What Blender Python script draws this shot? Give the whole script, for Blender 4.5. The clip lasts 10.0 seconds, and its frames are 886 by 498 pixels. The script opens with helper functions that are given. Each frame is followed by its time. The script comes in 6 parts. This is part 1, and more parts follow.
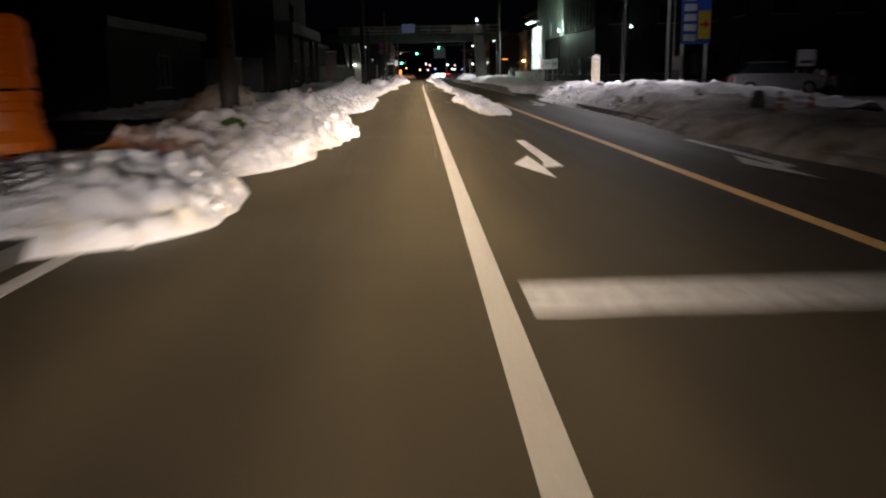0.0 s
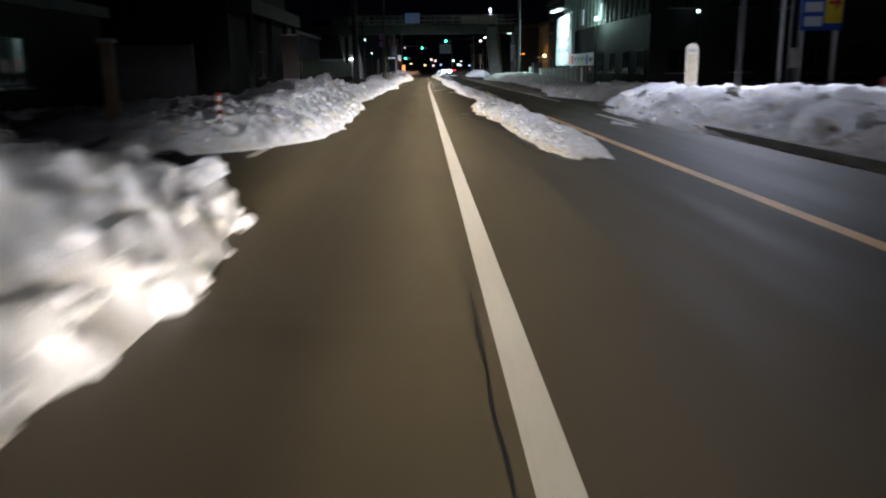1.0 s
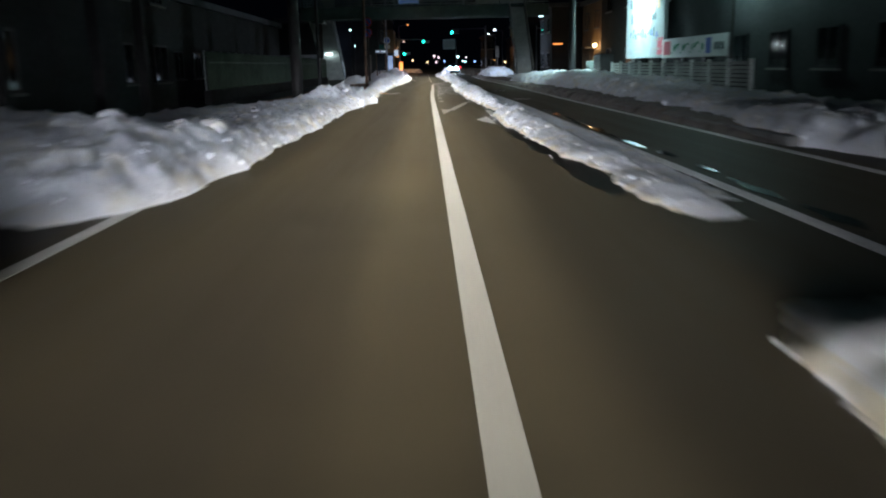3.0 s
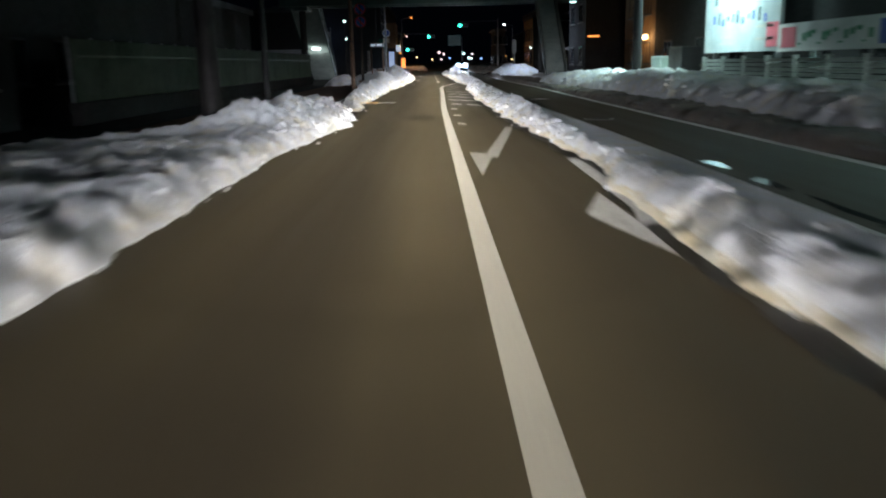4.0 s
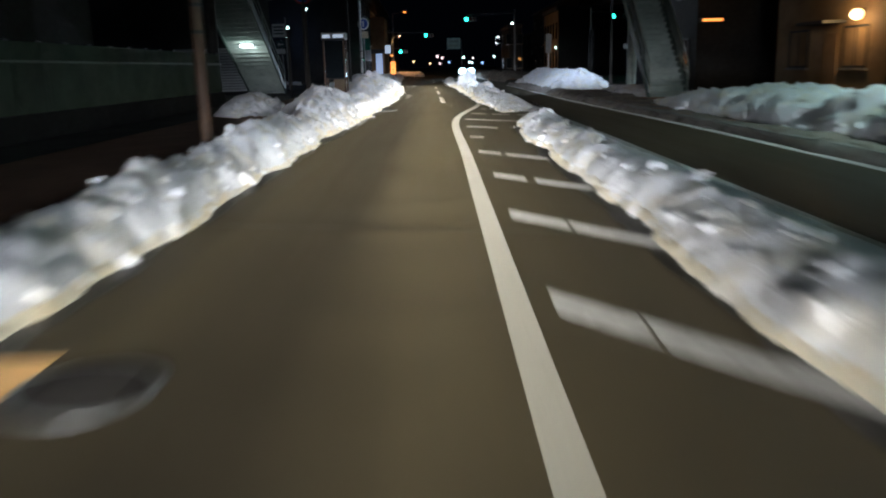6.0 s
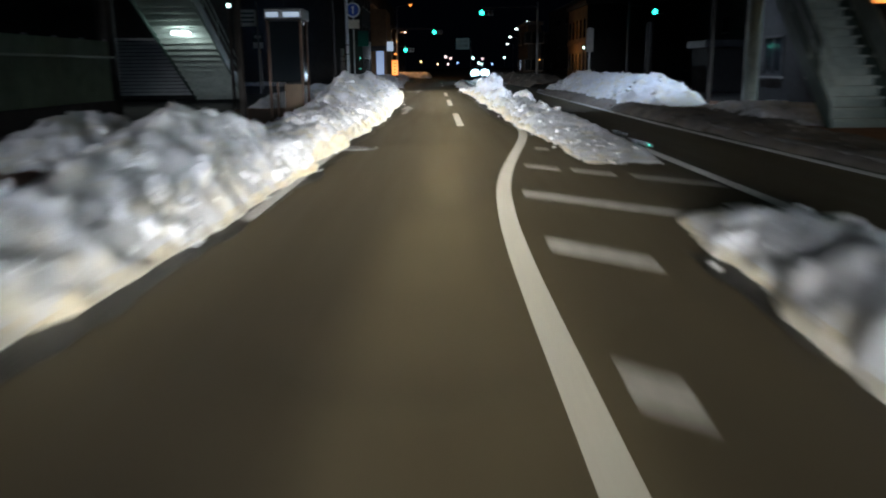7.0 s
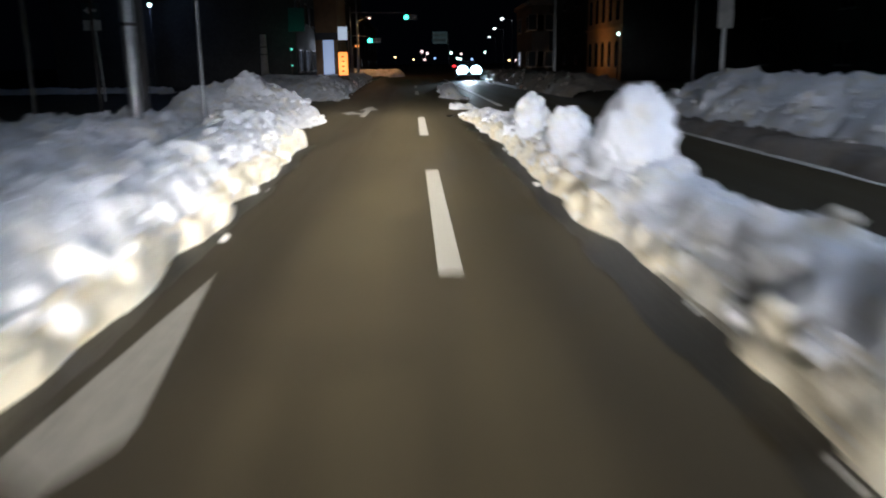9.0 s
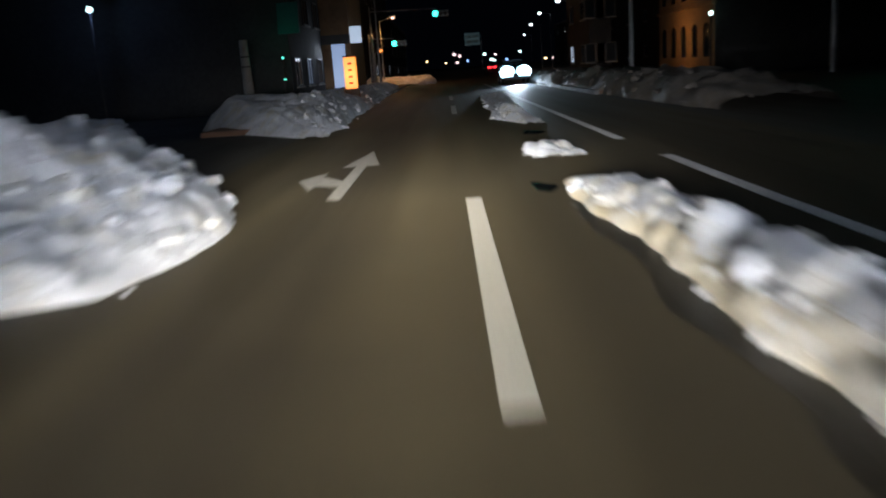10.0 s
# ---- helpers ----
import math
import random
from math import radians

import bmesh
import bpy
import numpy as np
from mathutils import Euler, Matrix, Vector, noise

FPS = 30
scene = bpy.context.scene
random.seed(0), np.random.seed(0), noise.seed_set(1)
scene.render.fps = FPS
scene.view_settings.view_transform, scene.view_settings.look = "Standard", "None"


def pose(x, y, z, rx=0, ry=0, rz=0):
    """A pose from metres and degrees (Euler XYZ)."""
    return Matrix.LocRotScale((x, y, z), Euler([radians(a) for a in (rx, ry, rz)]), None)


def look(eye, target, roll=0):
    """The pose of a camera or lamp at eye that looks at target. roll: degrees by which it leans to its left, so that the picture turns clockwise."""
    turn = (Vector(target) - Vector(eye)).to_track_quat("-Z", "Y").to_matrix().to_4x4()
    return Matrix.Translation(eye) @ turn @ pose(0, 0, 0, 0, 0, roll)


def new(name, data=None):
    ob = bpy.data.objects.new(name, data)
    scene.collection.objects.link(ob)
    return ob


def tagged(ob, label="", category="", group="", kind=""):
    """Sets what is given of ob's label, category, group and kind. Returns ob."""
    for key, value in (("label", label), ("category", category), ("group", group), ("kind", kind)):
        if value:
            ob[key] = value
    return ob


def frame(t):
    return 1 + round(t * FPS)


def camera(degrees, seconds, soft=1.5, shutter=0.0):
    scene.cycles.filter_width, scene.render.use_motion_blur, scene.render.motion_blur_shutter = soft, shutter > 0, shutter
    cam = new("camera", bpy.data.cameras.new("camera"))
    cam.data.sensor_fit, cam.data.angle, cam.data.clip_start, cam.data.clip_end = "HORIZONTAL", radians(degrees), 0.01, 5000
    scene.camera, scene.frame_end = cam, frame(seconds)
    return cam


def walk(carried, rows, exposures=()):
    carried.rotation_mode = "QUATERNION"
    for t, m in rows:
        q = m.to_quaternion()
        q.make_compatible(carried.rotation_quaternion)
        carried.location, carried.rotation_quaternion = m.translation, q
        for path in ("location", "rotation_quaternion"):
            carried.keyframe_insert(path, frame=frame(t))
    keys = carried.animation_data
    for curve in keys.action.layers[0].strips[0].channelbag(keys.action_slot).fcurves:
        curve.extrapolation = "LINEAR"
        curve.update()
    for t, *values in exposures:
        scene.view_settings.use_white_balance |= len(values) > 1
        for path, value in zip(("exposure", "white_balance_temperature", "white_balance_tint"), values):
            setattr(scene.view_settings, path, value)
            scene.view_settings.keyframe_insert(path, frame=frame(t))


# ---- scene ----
# ================= camera =================
cam = camera(58.5, 10.0, soft=2.0, shutter=0.7)
EYE = 1.30
# seconds, x, y, yaw, pitch, roll
DRIVE = [
    (0.0, 0.00, 0.00, -1.77, -12.57, 1.13),
    (0.5, -0.00, 6.33, -1.71, -13.21, 0.35),
    (1.0, 0.02, 12.66, -1.41, -12.84, 0.62),
    (1.5, 0.09, 19.04, -2.22, -12.97, 0.61),
    (2.0, 0.18, 25.42, -2.34, -12.94, 0.58),
    (2.5, 0.22, 31.80, -1.64, -12.96, 1.18),
    (4.0, 0.07, 50.90, -0.90, -13.25, 1.26),
    (4.5, 0.05, 57.19, -1.17, -13.23, 1.23),
    (5.0, 0.05, 63.38, -1.41, -13.22, 1.49),
    (5.5, 0.05, 69.48, -1.26, -13.06, 1.82),
    (7.0, 0.03, 87.55, -0.52, -12.88, 0.50),
    (7.5, 0.06, 93.53, -0.77, -13.13, 0.82),
    (8.0, 0.14, 99.44, -2.34, -13.10, 0.93),
    (8.5, 0.25, 105.30, -2.84, -13.08, 0.75),
    (9.0, 0.33, 111.22, -2.19, -13.19, 0.76),
    (9.5, 0.35, 117.22, -1.05, -12.92, 2.22),
    (10.0, 0.325, 123.28, 0.10, -12.88, 4.05),
]
walk(cam, [(t, pose(x, y, EYE, 90 + pitch, roll, yaw)) for t, x, y, yaw, pitch, roll in DRIVE],
     [(0.0, -0.18, 7900, 22), (0.5, -0.18, 7400, 19), (1.0, -0.26, 6600, 15), (1.6, -0.22, 6400, 17), (2.5, -0.22, 5900, 12), (4.0, -0.28, 6400, 12), (5.0, -0.3, 6400, 11), (5.5, -0.18, 6300, 10), (6.0, -0.24, 6300, 10), (7.0, -0.34, 6300, 9), (8.0, -0.36, 6500, 12), (9.5, -0.36, 6500, 12), (10.0, -0.22, 6400, 11)])

# ================= night sky and lamps =================
world = bpy.data.worlds.new("night")
scene.world = world
world.use_nodes = True
world.node_tree.nodes["Background"].inputs["Color"].default_value = (0.35, 0.5, 1.0, 1)
world.node_tree.nodes["Background"].inputs["Strength"].default_value = 0.0012
scene.view_settings.exposure = 0.0


def lamp(name, kind, where, aim, watts, colour, size=0.0, cone=None, blend=0.5, stretch=None, spread=180.0):
    data = bpy.data.lights.new(name, kind)
    data.energy, data.color = watts, colour
    if kind == "AREA":
        data.shape, data.size, data.size_y = "RECTANGLE", size[0], size[1]
        data.spread = radians(spread)
    else:
        data.shadow_soft_size = size
    if kind == "SPOT":
        data.spot_size, data.spot_blend = radians(cone), blend
    ob = new(name, data)
    ob.matrix_world = look(where, aim) if aim else Matrix.Translation(where)
    if stretch:
        ob.scale = stretch
    return ob


# rows of added fixed spots in place of the car's moving dipped beams: a pool on the asphalt and a flat wide fan
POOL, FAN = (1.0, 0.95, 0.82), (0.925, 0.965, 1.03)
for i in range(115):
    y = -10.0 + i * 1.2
    lamp("headlamp_pool_stand_in", "SPOT", (-0.2, y, 0.9), (-0.2, y + 7.0, -0.1), 1020.0, POOL, 0.0, 13.0, 1.0, (3.6, 1.0, 1.0))
    lamp("headlamp_fan_stand_in", "SPOT", (0.0, y, 1.1), (0.05, y + 7.0, 0.45), 385.0, FAN, 0.0, 18.0, 1.0, (3.4, 1.0, 1.0))

# ================= materials =================
class Nodes:
    """Small helper round one node tree."""

    def __init__(self, name):
        self.mat = bpy.data.materials.new(name)
        self.mat.use_nodes = True
        self.t = self.mat.node_tree
        self.bsdf = self.t.nodes["Principled BSDF"]

    def add(self, kind, **settings):
        n = self.t.nodes.new(kind)
        for key, value in settings.items():
            if key in n.inputs:
                n.inputs[key].default_value = value
        return n

    def link(self, a, b):
        self.t.links.new(a, b)

    def place(self, scale=(1, 1, 1), local=False):
        if local:
            src = self.add("ShaderNodeTexCoord").outputs["Object"]
        else:
            src = self.add("ShaderNodeNewGeometry").outputs["Position"]
        m = self.add("ShaderNodeMapping", Scale=scale)
        self.link(src, m.inputs["Vector"])
        return m.outputs["Vector"]

    def noise(self, where, scale, detail=4.0, rough=0.55):
        n = self.add("ShaderNodeTexNoise", Scale=scale, Detail=detail, Roughness=rough)
        self.link(where, n.inputs["Vector"])
        return n.outputs["Fac"]

    def ramp(self, fac, lo, hi, a=(0, 0, 0, 1), b=(1, 1, 1, 1)):
        r = self.add("ShaderNodeValToRGB")
        r.color_ramp.elements[0].position, r.color_ramp.elements[1].position = lo, hi
        r.color_ramp.elements[0].color, r.color_ramp.elements[1].color = a, b
        self.link(fac, r.inputs["Fac"])
        return r.outputs["Color"]

    def mix(self, fac, a, b):
        m = self.add("ShaderNodeMix")
        m.data_type = "RGBA"
        for value, slot in ((fac, 0), (a, 6), (b, 7)):
            if isinstance(value, (tuple, float, int)):
                m.inputs[slot].default_value = value
            else:
                self.link(value, m.inputs[slot])
        return m.outputs[2]

    def bump(self, height, strength, distance):
        b = self.add("ShaderNodeBump", Strength=strength, Distance=distance)
        self.link(height, b.inputs["Height"])
        self.link(b.outputs["Normal"], self.bsdf.inputs["Normal"])


def rgb(c):
    return (c[0], c[1], c[2], 1.0)


def plain(name, a, b=None, rough=0.6, metal=0.0, scale=3.0, bump=0.15, local=False, emit=None, power=0.0, grime=0.35):
    """Painted, plastic, metal or plaster surface: two colours blended by broad and fine noise, with fine relief."""
    n = Nodes(name)
    b = b or tuple(c * 0.7 for c in a)
    where = n.place(local=local)
    broad = n.ramp(n.noise(where, scale), 0.35, 0.7)
    fine = n.noise(where, scale * 14.0, 3.0)
    base = n.mix(broad, rgb(a), rgb(b))
    dirt = n.ramp(n.noise(where, scale * 4.0, 6.0, 0.7), 0.5, 0.8, (0, 0, 0, 1), (grime, grime, grime, 1))
    base = n.mix(dirt, base, (0.05, 0.045, 0.04, 1))
    n.link(base, n.bsdf.inputs["Base Color"])
    r = n.ramp(fine, 0.3, 0.7, (rough * 0.85,) * 3 + (1,), (min(1, rough * 1.15),) * 3 + (1,))
    n.link(r, n.bsdf.inputs["Roughness"])
    n.bsdf.inputs["Metallic"].default_value = metal
    if bump:
        n.bump(fine, bump, 0.01)
    if emit:
        n.bsdf.inputs["Emission Color"].default_value = rgb(emit)
        n.bsdf.inputs["Emission Strength"].default_value = power
    return n.mat


def glowing(name, colour, power, base=(0.8, 0.8, 0.8)):
    n = Nodes(name)
    n.bsdf.inputs["Base Color"].default_value = rgb(base)
    n.bsdf.inputs["Roughness"].default_value = 0.4
    n.bsdf.inputs["Emission Color"].default_value = rgb(colour)
    n.bsdf.inputs["Emission Strength"].default_value = power
    return n.mat


def make_asphalt(name, dark=(0.038, 0.030, 0.017), light=(0.068, 0.054, 0.030), wet=0.5):
    n = Nodes(name)
    where = n.place()
    along = n.place((1.1, 0.05, 1.0))
    streak = n.ramp(n.noise(along, 1.6, 3.0), 0.38, 0.66)
    patch = n.ramp(n.noise(where, 0.35, 5.0, 0.6), 0.35, 0.7)
    grain = n.noise(where, 95.0, 2.0, 0.6)
    base = n.mix(streak, rgb(dark), rgb(light))
    base = n.mix(n.ramp(patch, 0.0, 1.0, (0, 0, 0, 1), (0.35,) * 3 + (1,)), base, (0.023, 0.020, 0.016, 1))
    base = n.mix(n.ramp(grain, 0.35, 0.7, (0, 0, 0, 1), (0.45,) * 3 + (1,)), base, (0.072, 0.058, 0.034, 1))
    # polished wheel tracks
    sep = n.add("ShaderNodeSeparateXYZ")
    n.link(where, sep.inputs[0])
    shift = n.add("ShaderNodeMath")
    shift.operation = "MULTIPLY_ADD"
    n.link(n.noise(n.place((0.5, 0.06, 1.0)), 1.0, 3.0), shift.inputs[0])
    shift.inputs[1].default_value = 0.25
    n.link(sep.outputs["X"], shift.inputs[2])
    span = n.add("ShaderNodeMapRange")
    span.inputs["From Min"].default_value, span.inputs["From Max"].default_value = -3.0, 6.0
    n.link(shift.outputs[0], span.inputs["Value"])
    track = n.add("ShaderNodeValToRGB")
    stops = ((0.0, 0.15), (0.17, 0.2), (0.225, 0.85), (0.275, 0.85), (0.335, 0.0), (0.42, 0.0), (0.48, 0.5), (0.55, 0.3), (0.80, 0.6), (0.9, 0.3))
    track.color_ramp.elements[0].position, track.color_ramp.elements[1].position = 0.0, 1.0
    track.color_ramp.elements[1].color = (0.3, 0.3, 0.3, 1)
    for p, value in stops:
        e = track.color_ramp.elements.new(p) if p > 0 else track.color_ramp.elements[0]
        e.color = (value, value, value, 1)
    n.link(span.outputs[0], track.inputs["Fac"])
    half = n.mix(0.72, (0, 0, 0, 1), track.outputs["Color"])
    base = n.mix(half, base, (0.017, 0.014, 0.010, 1))
    n.link(base, n.bsdf.inputs["Base Color"])
    gloss = n.mix(streak, (0.60,) * 3 + (1,), (0.70,) * 3 + (1,))
    n.link(gloss, n.bsdf.inputs["Roughness"])
    n.bsdf.inputs["Diffuse Roughness"].default_value = 1.0
    n.bsdf.inputs["IOR"].default_value = 1.30 + 0.16 * wet
    n.bump(grain, 0.12, 0.004)
    return n.mat


def make_snow(name, dirt=0.35, tint=(0.86, 0.86, 0.88), soil=(0.20, 0.155, 0.11)):
    n = Nodes(name)
    where = n.place()
    broad = n.noise(where, 0.9, 5.0, 0.65)
    specks = n.noise(where, 7.0, 6.0, 0.7)
    grain = n.noise(where, 45.0, 3.0, 0.6)
    base = n.mix(n.ramp(broad, 0.45, 0.75), rgb(tint), (0.72, 0.73, 0.76, 1))
    base = n.mix(n.ramp(n.noise(where, 2.3, 4.0, 0.6), 0.48, 0.72), base, rgb((tint[0] * 0.93, tint[1] * 0.86, tint[2] * 0.70)))
    stain = n.ramp(broad, 0.62 - 0.35 * dirt, 0.95 - 0.35 * dirt, (0, 0, 0, 1), (min(1.0, 1.4 * dirt),) * 3 + (1,))
    base = n.mix(stain, base, rgb(soil))
    base = n.mix(n.ramp(specks, 0.60, 0.80, (0, 0, 0, 1), (min(1.0, 0.4 + dirt),) * 3 + (1,)), base, rgb(tuple(c * 0.7 for c in soil)))
    n.link(base, n.bsdf.inputs["Base Color"])
    n.bsdf.inputs["Roughness"].default_value = 0.7
    n.bsdf.inputs["Diffuse Roughness"].default_value = 0.5
    mid = n.noise(where, 16.0, 5.0, 0.65)
    n.bump(n.mix(0.35, mid, grain), 0.75, 0.05)
    return n.mat


def make_paint(name, colour, wear=0.5):
    """Road paint, worn through to the asphalt in places."""
    n = Nodes(name)
    where = n.place()
    worn = n.ramp(n.noise(where, 9.0, 8.0, 0.7), 0.66 - 0.16 * wear, 0.74, (0, 0, 0, 1), (0.9,) * 3 + (1,))
    grain = n.noise(where, 80.0, 2.0)
    base = n.mix(n.ramp(grain, 0.3, 0.7), rgb(colour), rgb(tuple(c * 0.75 for c in colour)))
    n.link(n.mix(worn, base, (0.07, 0.065, 0.06, 1)), n.bsdf.inputs["Base Color"])
    n.bsdf.inputs["Roughness"].default_value = 0.6
    n.bsdf.inputs["Diffuse Roughness"].default_value = 1.0
    n.bump(grain, 0.2, 0.003)
    return n.mat


ASPHALT = make_asphalt("wet_asphalt")
SIDE_ASPHALT = make_asphalt("side_asphalt", (0.035, 0.033, 0.03), (0.06, 0.056, 0.05), 0.3)
EARTH = plain("earth", (0.05, 0.045, 0.04), (0.09, 0.085, 0.08), 0.9, scale=0.6, bump=0.4)
PAVER = plain("brown_paver", (0.33, 0.18, 0.11), (0.23, 0.125, 0.08), 0.8, scale=1.2, bump=0.3)
KERB = plain("kerb_concrete", (0.30, 0.29, 0.27), (0.2, 0.19, 0.18), 0.85, scale=1.5, bump=0.4)
SNOW = make_snow("ploughed_snow", 0.12)
SNOW_GREY = make_snow("grey_snow", 0.45, (0.80, 0.80, 0.83), (0.16, 0.14, 0.12))
TAN_SLUSH = make_snow("tan_slush", 0.25, (0.80, 0.73, 0.58), (0.22, 0.17, 0.11))
SLUSH = make_snow("dark_slush", 0.8, (0.28, 0.245, 0.21), (0.072, 0.05, 0.033))
SNOW_EARTHY = make_snow("earthy_snow", 0.32, (0.84, 0.82, 0.80), (0.24, 0.16, 0.10))
SNOW_BROWN = make_snow("brown_snow", 0.95, (0.55, 0.48, 0.40), (0.19, 0.125, 0.07))
WHITE_PAINT = make_paint("white_road_paint", (0.34, 0.318, 0.27), 0.35)
HATCH_PAINT = make_paint("faded_road_paint", (0.42, 0.41, 0.385), 1.9)
THIN_PAINT = make_paint("thin_road_paint", (0.46, 0.45, 0.42), 1.5)
FAINT_PAINT = make_paint("faint_road_paint", (0.25, 0.235, 0.205), 1.6)
WORN_PAINT = make_paint("worn_road_paint", (0.56, 0.55, 0.52), 1.0)
YELLOW_PAINT = make_paint("yellow_road_paint", (0.85, 0.50, 0.20), 0.6)
WET_DIM_MARGIN = plain("wet_dim_margin", (0.022, 0.018, 0.011), (0.033, 0.026, 0.016), 0.5, scale=2.0, bump=0.25, grime=0.2)
TAR = plain("tar", (0.014, 0.013, 0.012), (0.02, 0.018, 0.016), 0.5, scale=6.0, bump=0.2, grime=0.0)
CONCRETE = plain("concrete", (0.34, 0.33, 0.30), (0.22, 0.21, 0.2), 0.85, scale=0.8, bump=0.3)
DARK_WALL = plain("dark_render", (0.042, 0.040, 0.038), (0.026, 0.025, 0.024), 0.85, scale=0.5, bump=0.2)
GREY_WALL = plain("grey_siding", (0.12, 0.12, 0.12), (0.08, 0.08, 0.085), 0.7, scale=0.5, bump=0.2)
HALL_WALL = plain("hall_siding", (0.055, 0.058, 0.06), (0.035, 0.037, 0.04), 0.7, scale=0.5, bump=0.2)
BOARD_BROWN = plain("brown_board", (0.10, 0.075, 0.055), (0.07, 0.052, 0.04), 0.6, scale=2.0)
BROWN_WALL = plain("brown_siding", (0.36, 0.24, 0.13), (0.24, 0.15, 0.08), 0.75, scale=0.8, bump=0.2)
TAN_WALL = plain("tan_plaster", (0.36, 0.22, 0.12), (0.27, 0.165, 0.09), 0.85, scale=0.7, bump=0.2)
ROOF = plain("dark_roof", (0.07, 0.07, 0.075), (0.04, 0.04, 0.045), 0.6, scale=1.0)
GLASS = plain("dark_window_glass", (0.02, 0.025, 0.03), (0.015, 0.02, 0.025), 0.06, scale=0.4, bump=0.0, grime=0.05)
FRAME = plain("window_frame_metal", (0.06, 0.06, 0.06), (0.04, 0.04, 0.04), 0.45, 0.6, scale=4.0)
STEEL = plain("galvanised_steel", (0.42, 0.43, 0.44), (0.30, 0.31, 0.32), 0.45, 0.8, scale=5.0)
WHITE_STEEL = plain("white_painted_steel", (0.72, 0.73, 0.72), (0.60, 0.61, 0.60), 0.45, scale=4.0)
DARK_STEEL = plain("dark_steel", (0.06, 0.055, 0.05), (0.035, 0.03, 0.03), 0.6, 0.3, scale=3.0)
BROWN_STEEL = plain("brown_steel", (0.16, 0.09, 0.055), (0.1, 0.06, 0.04), 0.6, 0.2, scale=3.0)
POLE_CONCRETE = plain("pole_concrete", (0.075, 0.065, 0.055), (0.045, 0.04, 0.036), 0.85, scale=1.2, bump=0.3)
GREEN_STEEL = plain("green_bridge_steel", (0.06, 0.105, 0.09), (0.04, 0.07, 0.06), 0.5, 0.1, scale=1.5)
PALE_STEEL = plain("pale_bridge_steel", (0.42, 0.48, 0.45), (0.30, 0.35, 0.33), 0.5, 0.1, scale=1.5)
FENCE_PANEL = plain("pale_fence_panel", (0.20, 0.26, 0.18), (0.14, 0.18, 0.125), 0.6, scale=1.0)
WHITE_SLAT = plain("white_slat", (0.74, 0.78, 0.74), (0.6, 0.64, 0.6), 0.5, scale=2.0)
BOARD_PRINT = plain("printed_board", (0.40, 0.45, 0.45), (0.30, 0.35, 0.36), 0.45, scale=0.9, grime=0.2)
FENCE_SHEET = plain("pale_green_sheet", (0.36, 0.46, 0.40), (0.28, 0.37, 0.32), 0.5, scale=1.2)
BOARD_WHITE = plain("board_white", (0.82, 0.83, 0.82), (0.72, 0.74, 0.73), 0.4, scale=1.0, grime=0.12)
BOOTH_TAN = plain("tan_panel", (0.20, 0.135, 0.08), (0.15, 0.10, 0.06), 0.6, scale=2.0)
PUDDLE = plain("meltwater", (0.018, 0.018, 0.02), (0.012, 0.012, 0.014), 0.09, scale=0.8, bump=0.02, grime=0.0)
PALE_CREAM = plain("pale_cream_plate", (0.76, 0.70, 0.57), (0.68, 0.62, 0.5), 0.4, scale=2.0)
CREAM = plain("cream_board", (0.66, 0.58, 0.42), (0.55, 0.47, 0.33), 0.5, scale=2.0)
GREY_BOARD = plain("grey_board", (0.5, 0.48, 0.44), (0.4, 0.38, 0.35), 0.6, scale=2.0)
BLUE = plain("blue_sign_face", (0.03, 0.10, 0.50), (0.025, 0.08, 0.42), 0.4, scale=2.0, grime=0.1)
YELLOW = plain("yellow_sign_face", (0.80, 0.58, 0.04), (0.7, 0.5, 0.03), 0.4, scale=2.0, grime=0.1)
RED = plain("red_sign_face", (0.60, 0.04, 0.035), (0.5, 0.03, 0.03), 0.4, scale=2.0, grime=0.1)
# barrel plastic with a weak amber glow of its own added
GLOWING_PLASTIC = plain("glowing_orange_plastic", (0.75, 0.20, 0.02), (0.6, 0.14, 0.015), 0.45, scale=3.0, emit=(1.0, 0.17, 0.005), power=0.05)
POST_ORANGE = plain("orange_rubber", (0.55, 0.12, 0.05), (0.42, 0.08, 0.04), 0.6, scale=6.0)
REFLECTOR = plain("white_reflector", (0.85, 0.85, 0.85), (0.75, 0.75, 0.75), 0.35, scale=6.0, grime=0.1)
BLACK = plain("black_plastic", (0.02, 0.02, 0.02), (0.012, 0.012, 0.012), 0.5, scale=3.0)
RUBBER = plain("tyre_rubber", (0.02, 0.02, 0.02), (0.03, 0.03, 0.03), 0.8, scale=8.0)
CAR_SILVER = plain("silver_car_paint", (0.52, 0.53, 0.54), (0.45, 0.46, 0.47), 0.3, 0.6, scale=1.0, bump=0.0, grime=0.1)
CAR_DARK = plain("dark_car_paint", (0.05, 0.055, 0.07), (0.04, 0.045, 0.055), 0.25, 0.3, scale=1.0, bump=0.0, grime=0.1)
LEAF = plain("evergreen_leaf", (0.05, 0.085, 0.02), (0.085, 0.10, 0.03), 0.6, scale=9.0)
TEAL = plain("teal_awning", (0.02, 0.16, 0.13), (0.015, 0.12, 0.1), 0.7, scale=2.0)
INK = plain("dark_lettering", (0.06, 0.10, 0.10), (0.05, 0.08, 0.09), 0.5, scale=3.0, grime=0.1)
GREEN_INK = plain("green_lettering", (0.05, 0.30, 0.16), (0.04, 0.25, 0.13), 0.5, scale=3.0, grime=0.1)
PINK_INK = plain("pink_lettering", (0.70, 0.16, 0.20), (0.6, 0.12, 0.16), 0.5, scale=3.0, grime=0.1)
PEACH_INK = plain("peach_lettering", (0.75, 0.45, 0.28), (0.65, 0.38, 0.24), 0.5, scale=3.0, grime=0.1)
